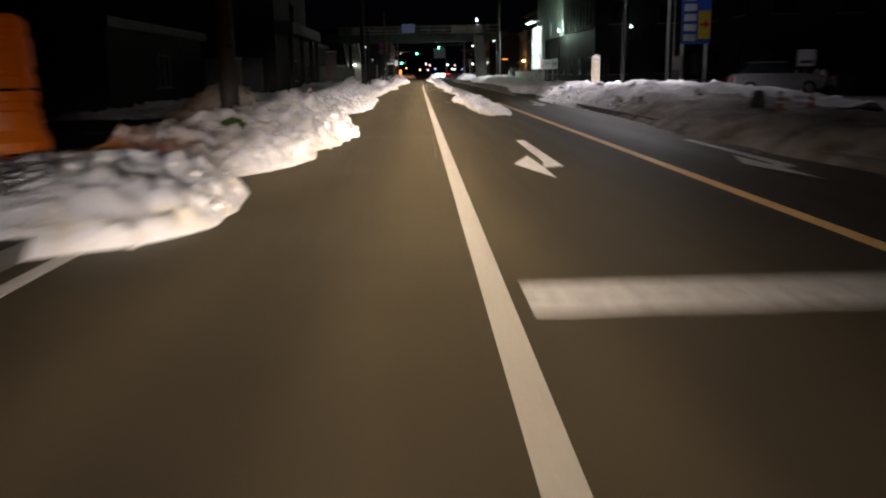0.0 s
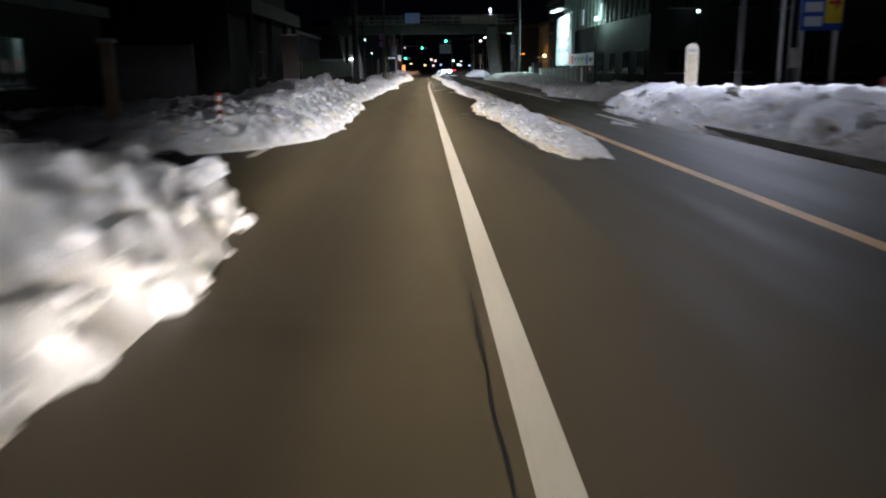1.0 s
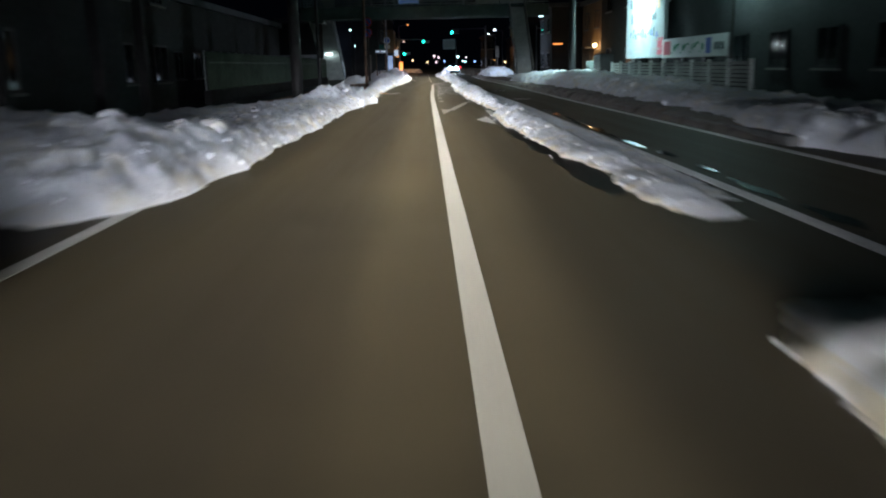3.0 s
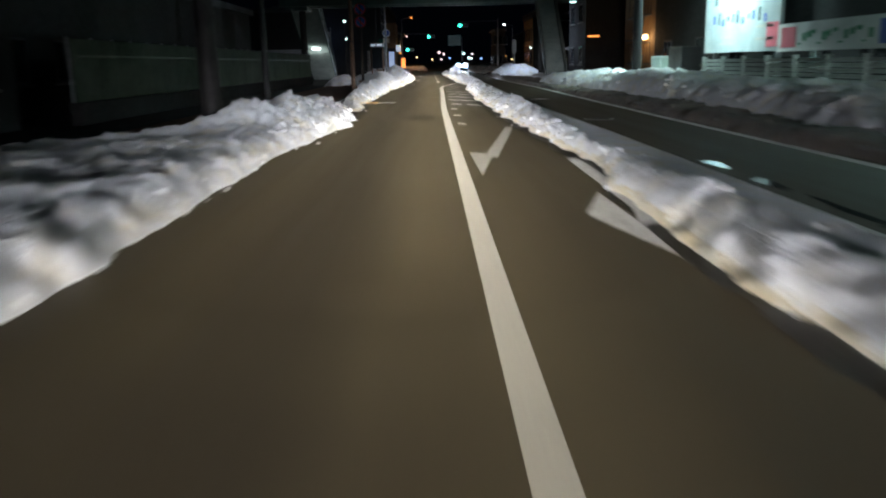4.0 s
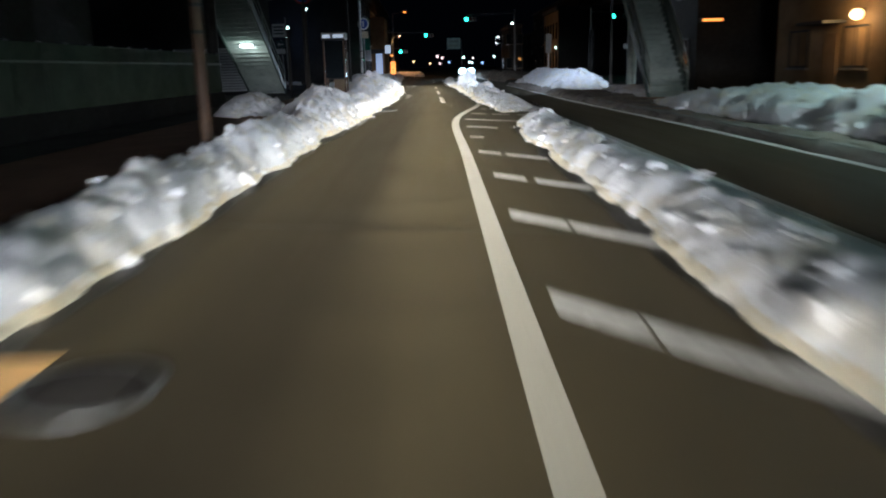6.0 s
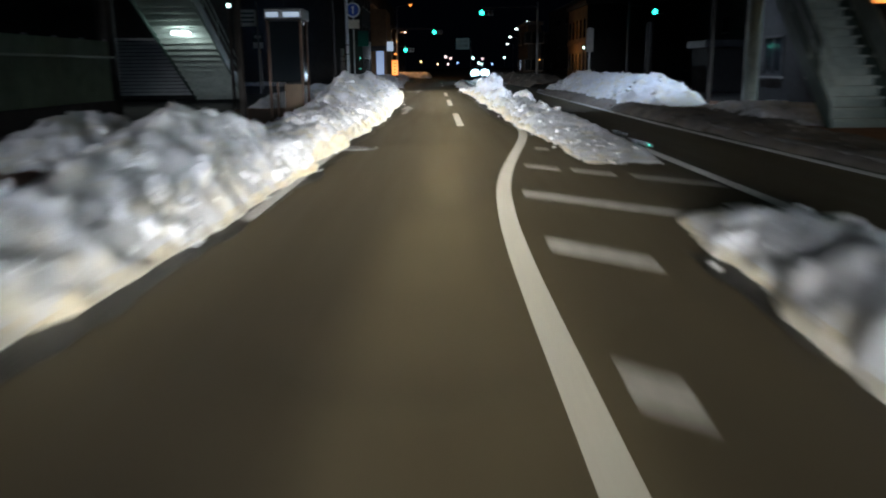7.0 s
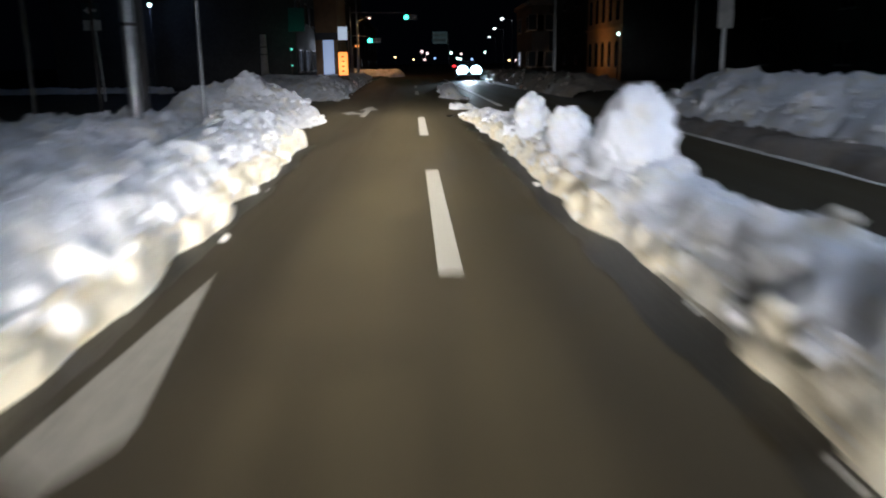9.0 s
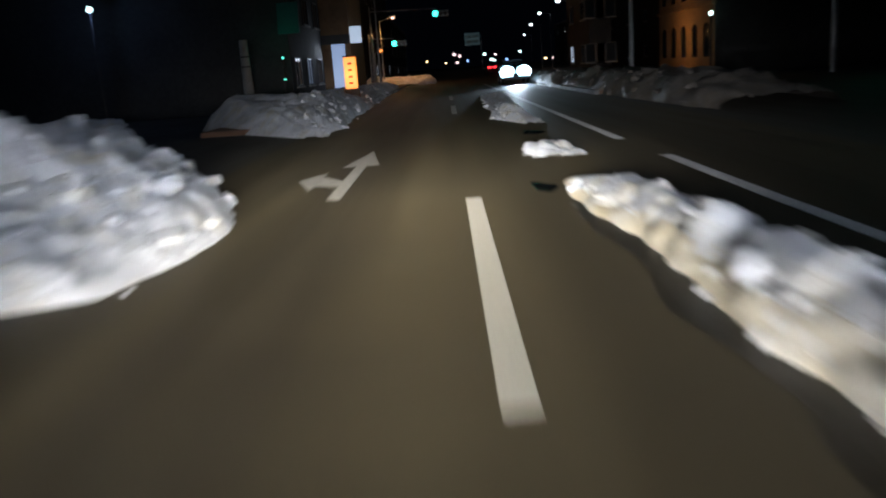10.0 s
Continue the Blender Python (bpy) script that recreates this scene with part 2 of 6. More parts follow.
GREEN_LIGHT = glowing("green_signal_lens", (0.03, 1.0, 0.62), 12.0)
DARK_LENS = plain("unlit_signal_lens", (0.05, 0.02, 0.015), (0.04, 0.02, 0.015), 0.3, scale=3.0, bump=0.0)
WHITE_LIGHT = glowing("white_lamp", (0.85, 0.95, 1.0), 6.0)
COOL_LIGHT = glowing("cool_lamp", (0.62, 1.0, 0.95), 5.0)
WARM_LIGHT = glowing("warm_lamp", (1.0, 0.66, 0.30), 6.0)
AMBER_LIGHT = glowing("amber_lamp", (1.0, 0.30, 0.05), 2.5)
ORANGE_SIGN = glowing("orange_lit_sign", (1.0, 0.27, 0.01), 1.8)
RED_LIGHT = glowing("red_lamp", (1.0, 0.03, 0.04), 4.0)
BLUE_LIGHT = glowing("blue_white_lamp", (0.30, 0.50, 1.0), 2.5)
PINK_LIGHT = glowing("pink_white_lamp", (1.0, 0.70, 0.72), 2.5)
HEADLIGHT = glowing("headlight_lens", (0.45, 0.78, 1.0), 14.0)
PALE_BLUE_LIGHT = glowing("pale_blue_light", (0.42, 0.60, 1.0), 0.55)
TEAL_LIGHT = glowing("teal_lamp", (0.1, 1.0, 0.75), 1.6)
# glow added to the guide sign face, which no lamp reaches
GUIDE_GLOW = glowing("guide_sign_glow", (0.30, 0.62, 0.70), 0.045)
# emission added to brighten the blue sign on the footbridge
BLUE_GLOW = glowing("blue_sign_glow", (0.03, 0.16, 0.50), 0.16)
SHOP_LIGHT = glowing("shop_light", (0.62, 0.78, 1.0), 0.7)

# ================= mesh helpers =================
def box(bm, x0, x1, y0, y1, z0, z1, bevel=0.0):
    made = bmesh.ops.create_cube(bm, size=1.0)["verts"]
    for v in made:
        v.co = Vector((x0 + (v.co.x + 0.5) * (x1 - x0), y0 + (v.co.y + 0.5) * (y1 - y0), z0 + (v.co.z + 0.5) * (z1 - z0)))
    if bevel:
        edges = list({e for v in made for e in v.link_edges})
        bmesh.ops.bevel(bm, geom=edges, offset=bevel, segments=2, affect="EDGES", profile=0.5)


def rod(bm, a, b, r0, r1=None, n=12):
    """A tapered round bar from a to b."""
    a, b = Vector(a), Vector(b)
    r1 = r0 if r1 is None else r1
    turn = (b - a).to_track_quat("Z", "Y").to_matrix()
    rings = []
    for p, r in ((a, r0), (b, r1)):
        rings.append([bm.verts.new(p + turn @ Vector((r * math.cos(i * math.tau / n), r * math.sin(i * math.tau / n), 0))) for i in range(n)])
    for i in range(n):
        bm.faces.new((rings[0][i], rings[0][(i + 1) % n], rings[1][(i + 1) % n], rings[1][i]))
    bm.faces.new(rings[0][::-1])
    bm.faces.new(rings[1])


def lathe(bm, profile, n=20):
    """A turned shape from (radius, height) pairs, closed at both ends."""
    rings = [[bm.verts.new((r * math.cos(i * math.tau / n), r * math.sin(i * math.tau / n), z)) for i in range(n)] for r, z in profile]
    for lo, hi in zip(rings, rings[1:]):
        for i in range(n):
            bm.faces.new((lo[i], lo[(i + 1) % n], hi[(i + 1) % n], hi[i]))
    bm.faces.new(rings[0][::-1])
    bm.faces.new(rings[-1])


def slab(bm, outline, z0, z1):
    """A flat prism from a counter-clockwise outline in x and y."""
    lo = [bm.verts.new((x, y, z0)) for x, y in outline]
    hi = [bm.verts.new((x, y, z1)) for x, y in outline]
    n = len(outline)
    for i in range(n):
        bm.faces.new((lo[i], lo[(i + 1) % n], hi[(i + 1) % n], hi[i]))
    bm.faces.new(lo[::-1])
    bm.faces.new(hi)


def disc(bm, centre, r, thick, n=24, axis="y"):
    c = Vector(centre)
    d = Vector((0, thick / 2, 0)) if axis == "y" else Vector((thick / 2, 0, 0))
    rod(bm, c - d, c + d, r, r, n)


def finish(name, bm, material, smooth=False):
    bmesh.ops.recalc_face_normals(bm, faces=bm.faces)
    me = bpy.data.meshes.new(name)
    bm.to_mesh(me)
    bm.free()
    me.materials.append(material)
    if smooth:
        for p in me.polygons:
            p.use_smooth = True
    return me


def thing(name, where, label, category, group="", kind="", turn=0.0):
    ob = new(name)
    ob.matrix_world = pose(*where, 0, 0, turn)
    return tagged(ob, label, category, group, kind)


def part(name, bm, material, parent, label="", smooth=False):
    ob = new(name, finish(name, bm, material, smooth))
    ob.parent = parent
    if label:
        ob["label"] = label
    return ob


def boxes(name, spans, material, parent, label="", bevel=0.0):
    bm = bmesh.new()
    for s in spans:
        box(bm, *s, bevel)
    return part(name, bm, material, parent, label)


def solid(name, bm, material, label, category, kind="structure", group="", smooth=False):
    return tagged(new(name, finish(name, bm, material, smooth)), label, category, group, kind)


# ---- numpy noise for the snow ----
def lattice(ix, iy, salt):
    h = np.sin(ix * 127.1 + iy * 311.7 + salt * 74.7) * 43758.5453
    return h - np.floor(h)


def value_noise(x, y, salt):
    ix, iy = np.floor(x), np.floor(y)
    fx, fy = x - ix, y - iy
    fx, fy = fx * fx * (3 - 2 * fx), fy * fy * (3 - 2 * fy)
    a, b = lattice(ix, iy, salt), lattice(ix + 1, iy, salt)
    c, d = lattice(ix, iy + 1, salt), lattice(ix + 1, iy + 1, salt)
    return (a * (1 - fx) + b * fx) * (1 - fy) + (c * (1 - fx) + d * fx) * fy


def cloud(x, y, salt, octaves=4):
    total, amp, out = 0.0, 1.0, 0.0
    for k in range(octaves):
        out = out + amp * value_noise(x * 2.0**k, y * 2.0**k, salt + k)
        total += amp
        amp *= 0.5
    return out / total


def lattice3(ix, iy, iz, salt):
    h = np.sin(ix * 127.1 + iy * 311.7 + iz * 74.7 + salt * 19.19) * 43758.5453
    return h - np.floor(h)


def clumps(x, y, z, salt, sharp=1.0):
    """Broken lumps in space: rounded cells with creases between them, each lump with a size of its own."""
    ix, iy, iz = np.floor(x), np.floor(y), np.floor(z)
    f1, f2, high = np.full(x.shape, 9.0), np.full(x.shape, 9.0), np.zeros(x.shape)
    for dx in (-1, 0, 1):
        for dy in (-1, 0, 1):
            for dz in (-1, 0, 1):
                cx, cy, cz = ix + dx, iy + dy, iz + dz
                r = lattice3(cx, cy, cz, salt)
                px, py, pz = cx + r, cy + np.mod(r * 7.13, 1.0), cz + np.mod(r * 13.7, 1.0)
                d = np.sqrt((x - px) ** 2 + (y - py) ** 2 + (z - pz) ** 2)
                near = d < f1
                f2 = np.where(near, f1, np.minimum(f2, d))
                high = np.where(near, np.mod(r * 31.7, 1.0), high)
                f1 = np.where(near, d, f1)
    crease = np.clip((f2 - f1) * 3.2, 0, 1)
    crease = crease * (2 - crease)
    return crease * (0.35 + 0.65 * high) * sharp


def grid_mesh(name, X, Y, Z, material):
    ny, nx = X.shape
    verts = np.stack([X, Y, Z], -1).reshape(-1, 3)
    idx = np.arange(ny * nx).reshape(ny, nx)
    faces = np.stack([idx[:-1, :-1], idx[:-1, 1:], idx[1:, 1:], idx[1:, :-1]], -1).reshape(-1, 4)
    me = bpy.data.meshes.new(name)
    me.from_pydata(verts.tolist(), [], faces.tolist())
    me.materials.append(material)
    for p in me.polygons:
        p.use_smooth = True
    me.update()
    return me


CLODS = {}


def clod_mesh(k, material):
    """One of six rough snow clods, shared between its copies."""
    key = (k, material.name)
    if key not in CLODS:
        rnd = random.Random(100 + k)
        bm = bmesh.new()
        bmesh.ops.create_icosphere(bm, subdivisions=2, radius=1.0)
        off = Vector((rnd.uniform(0, 50), rnd.uniform(0, 50), rnd.uniform(0, 50)))
        for v in bm.verts:
            v.co *= 0.8 + 0.6 * noise.noise(v.co * 1.2 + off)
        CLODS[key] = finish("snow_clod", bm, material, True)
    return CLODS[key]


LUMPS = []


def lump_shapes():
    """Eight snow lumps: balls cut by flat breaks, with rounded edges."""
    rnd = random.Random(77)
    for k in range(8):
        bm = bmesh.new()
        bmesh.ops.create_icosphere(bm, subdivisions=3, radius=1.0)
        cuts = [(Vector((rnd.gauss(0, 1), rnd.gauss(0, 1), rnd.gauss(0, 1))).normalized(), rnd.uniform(0.28, 0.62)) for q in range(8)]
        off = Vector((rnd.uniform(0, 50), rnd.uniform(0, 50), rnd.uniform(0, 50)))
        for v in bm.verts:
            for n, d in cuts:
                over = v.co.dot(n) - d
                if over > 0:
                    v.co -= n * over
            v.co *= 1.0 + 0.30 * noise.noise(v.co * 2.6 + off)
        bm.verts.index_update()
        LUMPS.append((np.array([v.co[:] for v in bm.verts]), np.array([[v.index for v in f.verts] for f in bm.faces])))
        bm.free()


lump_shapes()


def loose_lumps(bank, X, Y, Z, H, nu, count, seed, material, top):
    """Broken lumps lying all over a bank, too many to count."""
    rng = np.random.RandomState(seed + 900)
    ny = X.shape[0]
    verts, faces, at = [], [], 0
    for k in range(count):
        i, j = int(rng.uniform(0.01, 0.99) * (ny - 1)), int(nu * rng.uniform(0.03, top))
        h = float(H[i, 0])
        r = (0.035 + 0.13 * rng.uniform() ** 3.0) * min(1.15, 0.30 + 1.0 * h)
        V, F = LUMPS[rng.randint(8)]
        a, b = rng.uniform(0, 6.28), rng.uniform(-0.7, 0.7)
        ca, sa, cb, sb = math.cos(a), math.sin(a), math.cos(b), math.sin(b)
        R = np.array([[ca, -sa, 0], [sa, ca, 0], [0, 0, 1]]) @ np.array([[1, 0, 0], [0, cb, -sb], [0, sb, cb]])
        P = (V * np.array([rng.uniform(0.9, 1.5), rng.uniform(0.8, 1.2), rng.uniform(0.6, 1.0)]) * r) @ R.T
        verts.append(P + np.array([X[i, j], Y[i, j], Z[i, j] - 0.3 * r]))
        faces.append(F + at)
        at += len(V)
    me = bpy.data.meshes.new("snow_rubble")
    me.from_pydata(np.concatenate(verts).tolist(), [], np.concatenate(faces).tolist())
    me.materials.append(material)
    me.polygons.foreach_set("use_smooth", [True] * len(me.polygons))
    me.update()
    ob = new("snow_rubble", me)
    ob.parent = bank
    ob["kind"] = "stuff"


def snow_bank(rows, seed, material, label, step=0.075, lumpy=1.0, clods=2.0, spread=1.0, group="snow banks", parent=None):
    """A ploughed bank along the road. Rows: y, x of the foot at the road, x of the far foot, height."""
    ys, xi, xo, hh = (np.array(c, float) for c in zip(*rows))
    near = step * (1.0 if abs(xi.mean()) < 4.5 else 1.5)
    ny = max(8, int((ys[-1] - ys[0]) / near))
    width = float(np.abs(xo - xi).mean())
    nu = max(14, int(width / near * 0.8) + 8)
    yy = np.linspace(ys[0], ys[-1], ny)
    u = np.linspace(0, 1, nu) ** 1.35
    Y, U = np.meshgrid(yy, u, indexing="ij")
    XI, XO, H = (np.interp(Y, ys, c) for c in (xi, xo, hh))
    side = np.sign(xo.mean() - xi.mean())
    XI = XI + side * 0.30 * (cloud(Y * 0.9, Y * 0 + seed, seed, 3) - 0.5)
    X = XI + (XO - XI) * U
    d_in, d_out = np.abs(X - XI), np.abs(XO - X)
    reach = np.maximum(0.15, H * spread + 0.1)
    rise = np.sin(np.clip(d_in / reach, 0, 1) * math.pi / 2) ** 0.85
    fall = np.clip(d_out / np.maximum(0.15, H * 1.2), 0, 1) ** 0.8
    shape = rise * fall
    big = cloud(X * 0.8 + seed, Y * 0.8, seed + 3, 3)
    Z = H * shape * (0.55 + 0.62 * big)
    # broken lumps push the surface out along its slope
    slope = np.clip(1.0 - d_in / reach, 0, 1) * 0.9 / max(1.0, spread)
    nx, nz = -side * slope, np.sqrt(1.0 - slope * slope)
    body = np.clip(H / 0.5, 0.22, 1.0) * np.clip(shape * 2.2, 0, 1) * lumpy
    wob = 0.5 * cloud(X * 2 + 5, Y * 2, seed + 21, 2)
    push = 0.09 * clumps(X * 1.9 + wob, Y * 1.7, Z * 2.4, seed + 5) + 0.15 * clumps(X * 3.6 + wob, Y * 3.3, Z * 4.2, seed + 6) + 0.09 * clumps(X * 7.0, Y * 6.6, Z * 7.6, seed + 7) - 0.13
    push = push * body
    X, Z = X + nx * push, Z + nz * push
    Y = Y + body * 0.12 * (cloud(X * 2.1, Y * 2.1, seed + 13, 3) - 0.5)
    Z = np.maximum(Z, 0.0) - 0.02
    rim = (U < 1e-6) | (U > 1 - 1e-6)
    Z = np.where(rim, -0.03, Z)
    if parent:
        foot = new("slush_foot", grid_mesh("slush_foot", X, Y, Z, material))
        foot.parent = parent
        foot["label"] = label
        return foot
    bank = tagged(new("snow_bank", grid_mesh("snow_bank", X, Y, Z, material)), label, "snow bank", group)
    if abs(xi.mean()) < 2.8 and lumpy >= 1.0 and step < 0.1 and (ys[0] > 60 or (ys[0] > 22 and side > 0)) and ys[-1] - ys[0] > 6:
        low = [(y, a - side * 0.03, a + side * (0.42 if y > 98 else 0.32), min(0.28 if y > 98 else 0.11, 0.45 * h + 0.01)) for y, a, b, h in rows]
        snow_bank(low, seed, TAN_SLUSH, "tan dirty slush at the foot", 0.06, 1.7, 0.0, 0.45, group, bank)
    if lumpy > 0.7:
        per_metre = (11.0 if abs(xi.mean()) < 4.5 else 7.0) * lumpy
        loose_lumps(bank, X, Y, Z, H, nu, int((ys[-1] - ys[0]) * per_metre * min(2.0, 0.8 + 0.3 * width)), seed, material, 0.85 if width < 2 else 0.6)
    # loose clods along the foot and on the crest
    rnd = random.Random(seed)
    for k in range(min(90, int((ys[-1] - ys[0]) * clods))):
        i = int(rnd.uniform(0.02, 0.98) * (ny - 1))
        h = float(H[i, 0])
        if rnd.random() < 0.2:
            j, r = 0, rnd.uniform(0.012, 0.04)
            x, y, z = float(XI[i, 0]) - side * rnd.uniform(-0.1, 0.22) * rnd.random(), float(Y[i, 0]), 0.0
        else:
            j, r = int(nu * rnd.uniform(0.06, 0.7)), rnd.uniform(0.04, 0.10) * min(1.0, 0.35 + h)
            x, y, z = float(X[i, j]), float(Y[i, j]), float(Z[i, j])
        c = new("snow_clod", clod_mesh(rnd.randrange(6), material))
        c.parent = bank
        c.location, c.rotation_euler, c.scale = (x, y, z + 0.2 * r), (0, 0, rnd.uniform(0, 6.28)), (r * rnd.uniform(0.8, 1.4), r, r * rnd.uniform(0.6, 1.0))
    return bank


# ================= ground, road and pavements =================
bm = bmesh.new()
slab(bm, [(-900, -400), (900, -400), (900, 2600), (-900, 2600)], -0.3, -0.05)
solid("ground", bm, EARTH, "dark frozen ground that reaches the horizon", "ground")

bm = bmesh.new()
slab(bm, [(-2.95, -60), (5.6, -60), (5.6, 230), (22, 420), (60, 760), (40, 760), (10, 420), (-2.95, 230)], -0.25, 0.0)
solid("road", bm, ASPHALT, "wet dark grey asphalt street, ploughed clear of snow", "road")

SIDE_STREETS = {"left": [(20.3, 26.6), (42.0, 47.8), (132.5, 143.6)], "right": [(-30.0, 2.6), (39.0, 50.0), (132.0, 152.0)]}
for side, x0, x1 in (("left", -60.0, -2.95), ("right", 5.6, 60.0)):
    for y0, y1 in SIDE_STREETS[side]:
        bm = bmesh.new()
        slab(bm, [(x0, y0), (x1, y0), (x1, y1), (x0, y1)], -0.25, -0.006)
        solid("side_road", bm, SIDE_ASPHALT, "dark wet asphalt of a side entrance", "road")


def stretches(gaps, start, end):
    at = start
    for y0, y1 in gaps:
        if y0 > at:
            yield at, y0
        at = y1
    yield at, end


for side, x0, x1 in (("left", -6.0, -3.12), ("right", 5.77, 9.6)):
    for y0, y1 in stretches(SIDE_STREETS[side], -40.0, 225.0):
        bm = bmesh.new()
        slab(bm, [(x0, y0), (x1, y0), (x1, y1), (x0, y1)], -0.1, 0.125)
        solid("pavement", bm, PAVER, "brown paved footway beside the street", "pavement")

# kerb stones, one by one where the drive passes nearest
for side, x0, x1 in (("left", -3.117, -2.953), ("right", 5.603, 5.767)):
    kerb = thing("kerb", (0, 0, 0), "worn concrete kerb along the footway", "kerb", "kerbs", "structure")
    stone = bmesh.new()
    box(stone, x0, x1, -0.295, 0.295, -0.1, 0.14, 0.012)
    stone_mesh = finish("kerb_stone", stone, KERB)
    rest = bmesh.new()
    n = 0
    for y0, y1 in stretches(SIDE_STREETS[side], -10.0, 200.0):
        y = y0 + 0.3
        while y < y1 - 0.3:
            if 60.0 < y < 132.0:
                piece = new("kerb_stone", stone_mesh)
                piece.parent, piece.location = kerb, (0, y, 0)
            else:
                box(rest, x0, x1, y - 0.295, y + 0.295, -0.1, 0.14)
            y += 0.6
    tail = part("kerb_run", rest, KERB, kerb)
    tail["kind"] = "stuff"

# ================= road markings =================
def marking(name, outline, material, label, group="road markings", lift=0.004):
    bm = bmesh.new()
    slab(bm, outline, -0.002, lift)
    return solid(name, bm, material, label, "road marking", "structure", group)


def strip(name, centre, width, material, label):
    """A painted line along a run of (x, y) points."""
    bm = bmesh.new()
    rows = [[bm.verts.new((x + dx, y, z)) for dx, z in ((-width / 2, -0.002), (-width / 2, 0.004), (width / 2, 0.004), (width / 2, -0.002))] for x, y in centre]
    for p, q in zip(rows, rows[1:]):
        for i in range(4):
            bm.faces.new((p[i], p[(i + 1) % 4], q[(i + 1) % 4], q[i]))
    bm.faces.new(rows[0])
    bm.faces.new(rows[-1][::-1])
    return solid(name, bm, material, label, "road marking", "structure", "road markings")


def bend(y):
    """x of the lane line, which swings to the right where the turning lane ends."""
    return sum(float(np.interp(y + d, (60, 74, 80, 88, 93, 95.2, 97, 98.5, 100, 102, 103.4, 106), (0.43, 0.43, 0.50, 0.60, 0.605, 0.68, 0.82, 1.04, 1.27, 1.59, 1.80, 1.90))) for d in (-1.2, -0.6, 0.0, 0.6, 1.2)) / 5


strip("lane_line", [(bend(-8 + k * 0.5), -8 + k * 0.5) for k in range(250)], 0.16, WHITE_PAINT, "solid white lane line, slightly worn")
strip("edge_line", [(-2.68, -8), (-2.68, 20)], 0.15, WORN_PAINT, "worn white edge line beside the snow")
strip("edge_line", [(-2.68, 25), (-2.68, 90)], 0.15, WORN_PAINT, "worn white edge line beside the snow")
strip("edge_line", [(-1.66, 94.5), (-1.62, 101)], 0.13, HATCH_PAINT, "faded white edge line beside the snow")
strip("centre_line", [(3.36, -12), (3.36, 34.5)], 0.15, YELLOW_PAINT, "yellow centre line, worn at the edges")
strip("centre_line", [(3.28, 40), (3.3, 66), (3.12, 78), (3.3, 92), (3.42, 104), (3.36, 114), (3.14, 130), (3.13, 133.6)], 0.15, WORN_PAINT, "worn white centre line")
strip("centre_line", [(3.05, 136), (3.05, 180)], 0.15, WORN_PAINT, "worn white centre line")
strip("edge_line", [(5.35, 44), (5.28, 68), (5.36, 92), (5.16, 106), (5.36, 130)], 0.15, WORN_PAINT, "worn white edge line beside the snow")
for x, y0, y1 in ((0.59, 105.9, 111.0), (0.55, 116.1, 121.1), (0.53, 126.1, 131.2), (0.53, 146.2, 151.2), (0.53, 156.2, 161.2)):
    marking("lane_dash", [(x - 0.08, y0), (x + 0.08, y0), (x + 0.08, y1), (x - 0.08, y1)], WHITE_PAINT, "white lane dash five metres long", "lane dashes")
marking("stop_line", [(0.6, 4.15), (3.2, 4.15), (3.2, 4.75), (0.6, 4.75)], THIN_PAINT, "worn white stop line across the turning lane")


def turn_arrow(x, y, s=1.0, material=WORN_PAINT):
    """A long bar with a wide head set beside it."""
    bm = bmesh.new()
    slab(bm, [(x + a * s, y + b) for a, b in ((-0.33, 1.1), (0.0, -0.45), (0.02, 0.6), (0.0, 2.2))], -0.002, 0.004)
    slab(bm, [(x + a * s, y + b) for a, b in ((0.0, 0.6), (0.30, 0.75), (0.32, 5.0), (0.17, 5.0), (0.12, 1.3))], -0.002, 0.005)
    return solid("turn_arrow", bm, material, "white right-turn arrow painted on the lane", "road marking", "structure", "arrows")


turn_arrow(1.68, 10.2)
turn_arrow(1.72, 56.5, 1.0, THIN_PAINT)
turn_arrow(4.70, 30.2, 0.9)
turn_arrow(4.72, 9.6, 0.9)
bm = bmesh.new()
slab(bm, [(0.62, 62.6), (0.65, 60.1), (0.95, 62.3)], -0.002, 0.004)
slab(bm, [(0.80, 62.0), (0.98, 61.9), (1.70, 67.0), (1.55, 67.0)], -0.002, 0.005)
solid("turn_arrow", bm, FAINT_PAINT, "white slanting merge arrow painted on the lane", "road marking", "structure", "arrows")


def ahead_arrow(x, y):
    """Straight on or left: stem, main head and a branch to the left."""
    bm = bmesh.new()
    slab(bm, [(x - 0.075, y), (x + 0.075, y), (x + 0.075, y + 3.0), (x - 0.075, y + 3.0)], -0.002, 0.004)
    slab(bm, [(x - 0.26, y + 3.0), (x + 0.26, y + 3.0), (x, y + 5.1)], -0.002, 0.004)
    slab(bm, [(x - 0.4, y + 1.2), (x - 0.075, y + 1.0), (x - 0.075, y + 1.5), (x - 0.4, y + 2.0)], -0.002, 0.005)
    slab(bm, [(x - 0.40, y + 0.85), (x - 0.40, y + 2.5), (x - 0.68, y + 1.75)], -0.002, 0.004)
    return solid("ahead_arrow", bm, FAINT_PAINT, "white straight-on and left arrow painted on the lane", "road marking", "structure", "arrows")


bm = bmesh.new()
slab(bm, [(-1.02, 111.05), (-0.88, 111.05), (-0.80, 112.1), (-0.94, 112.1)], -0.002, 0.004)
slab(bm, [(-1.02, 112.45), (-0.86, 112.45), (-0.80, 113.2), (-0.92, 113.2)], -0.002, 0.004)
slab(bm, [(-1.11, 113.72), (-0.88, 113.49), (-0.71, 113.9), (-0.96, 116.15)], -0.002, 0.004)
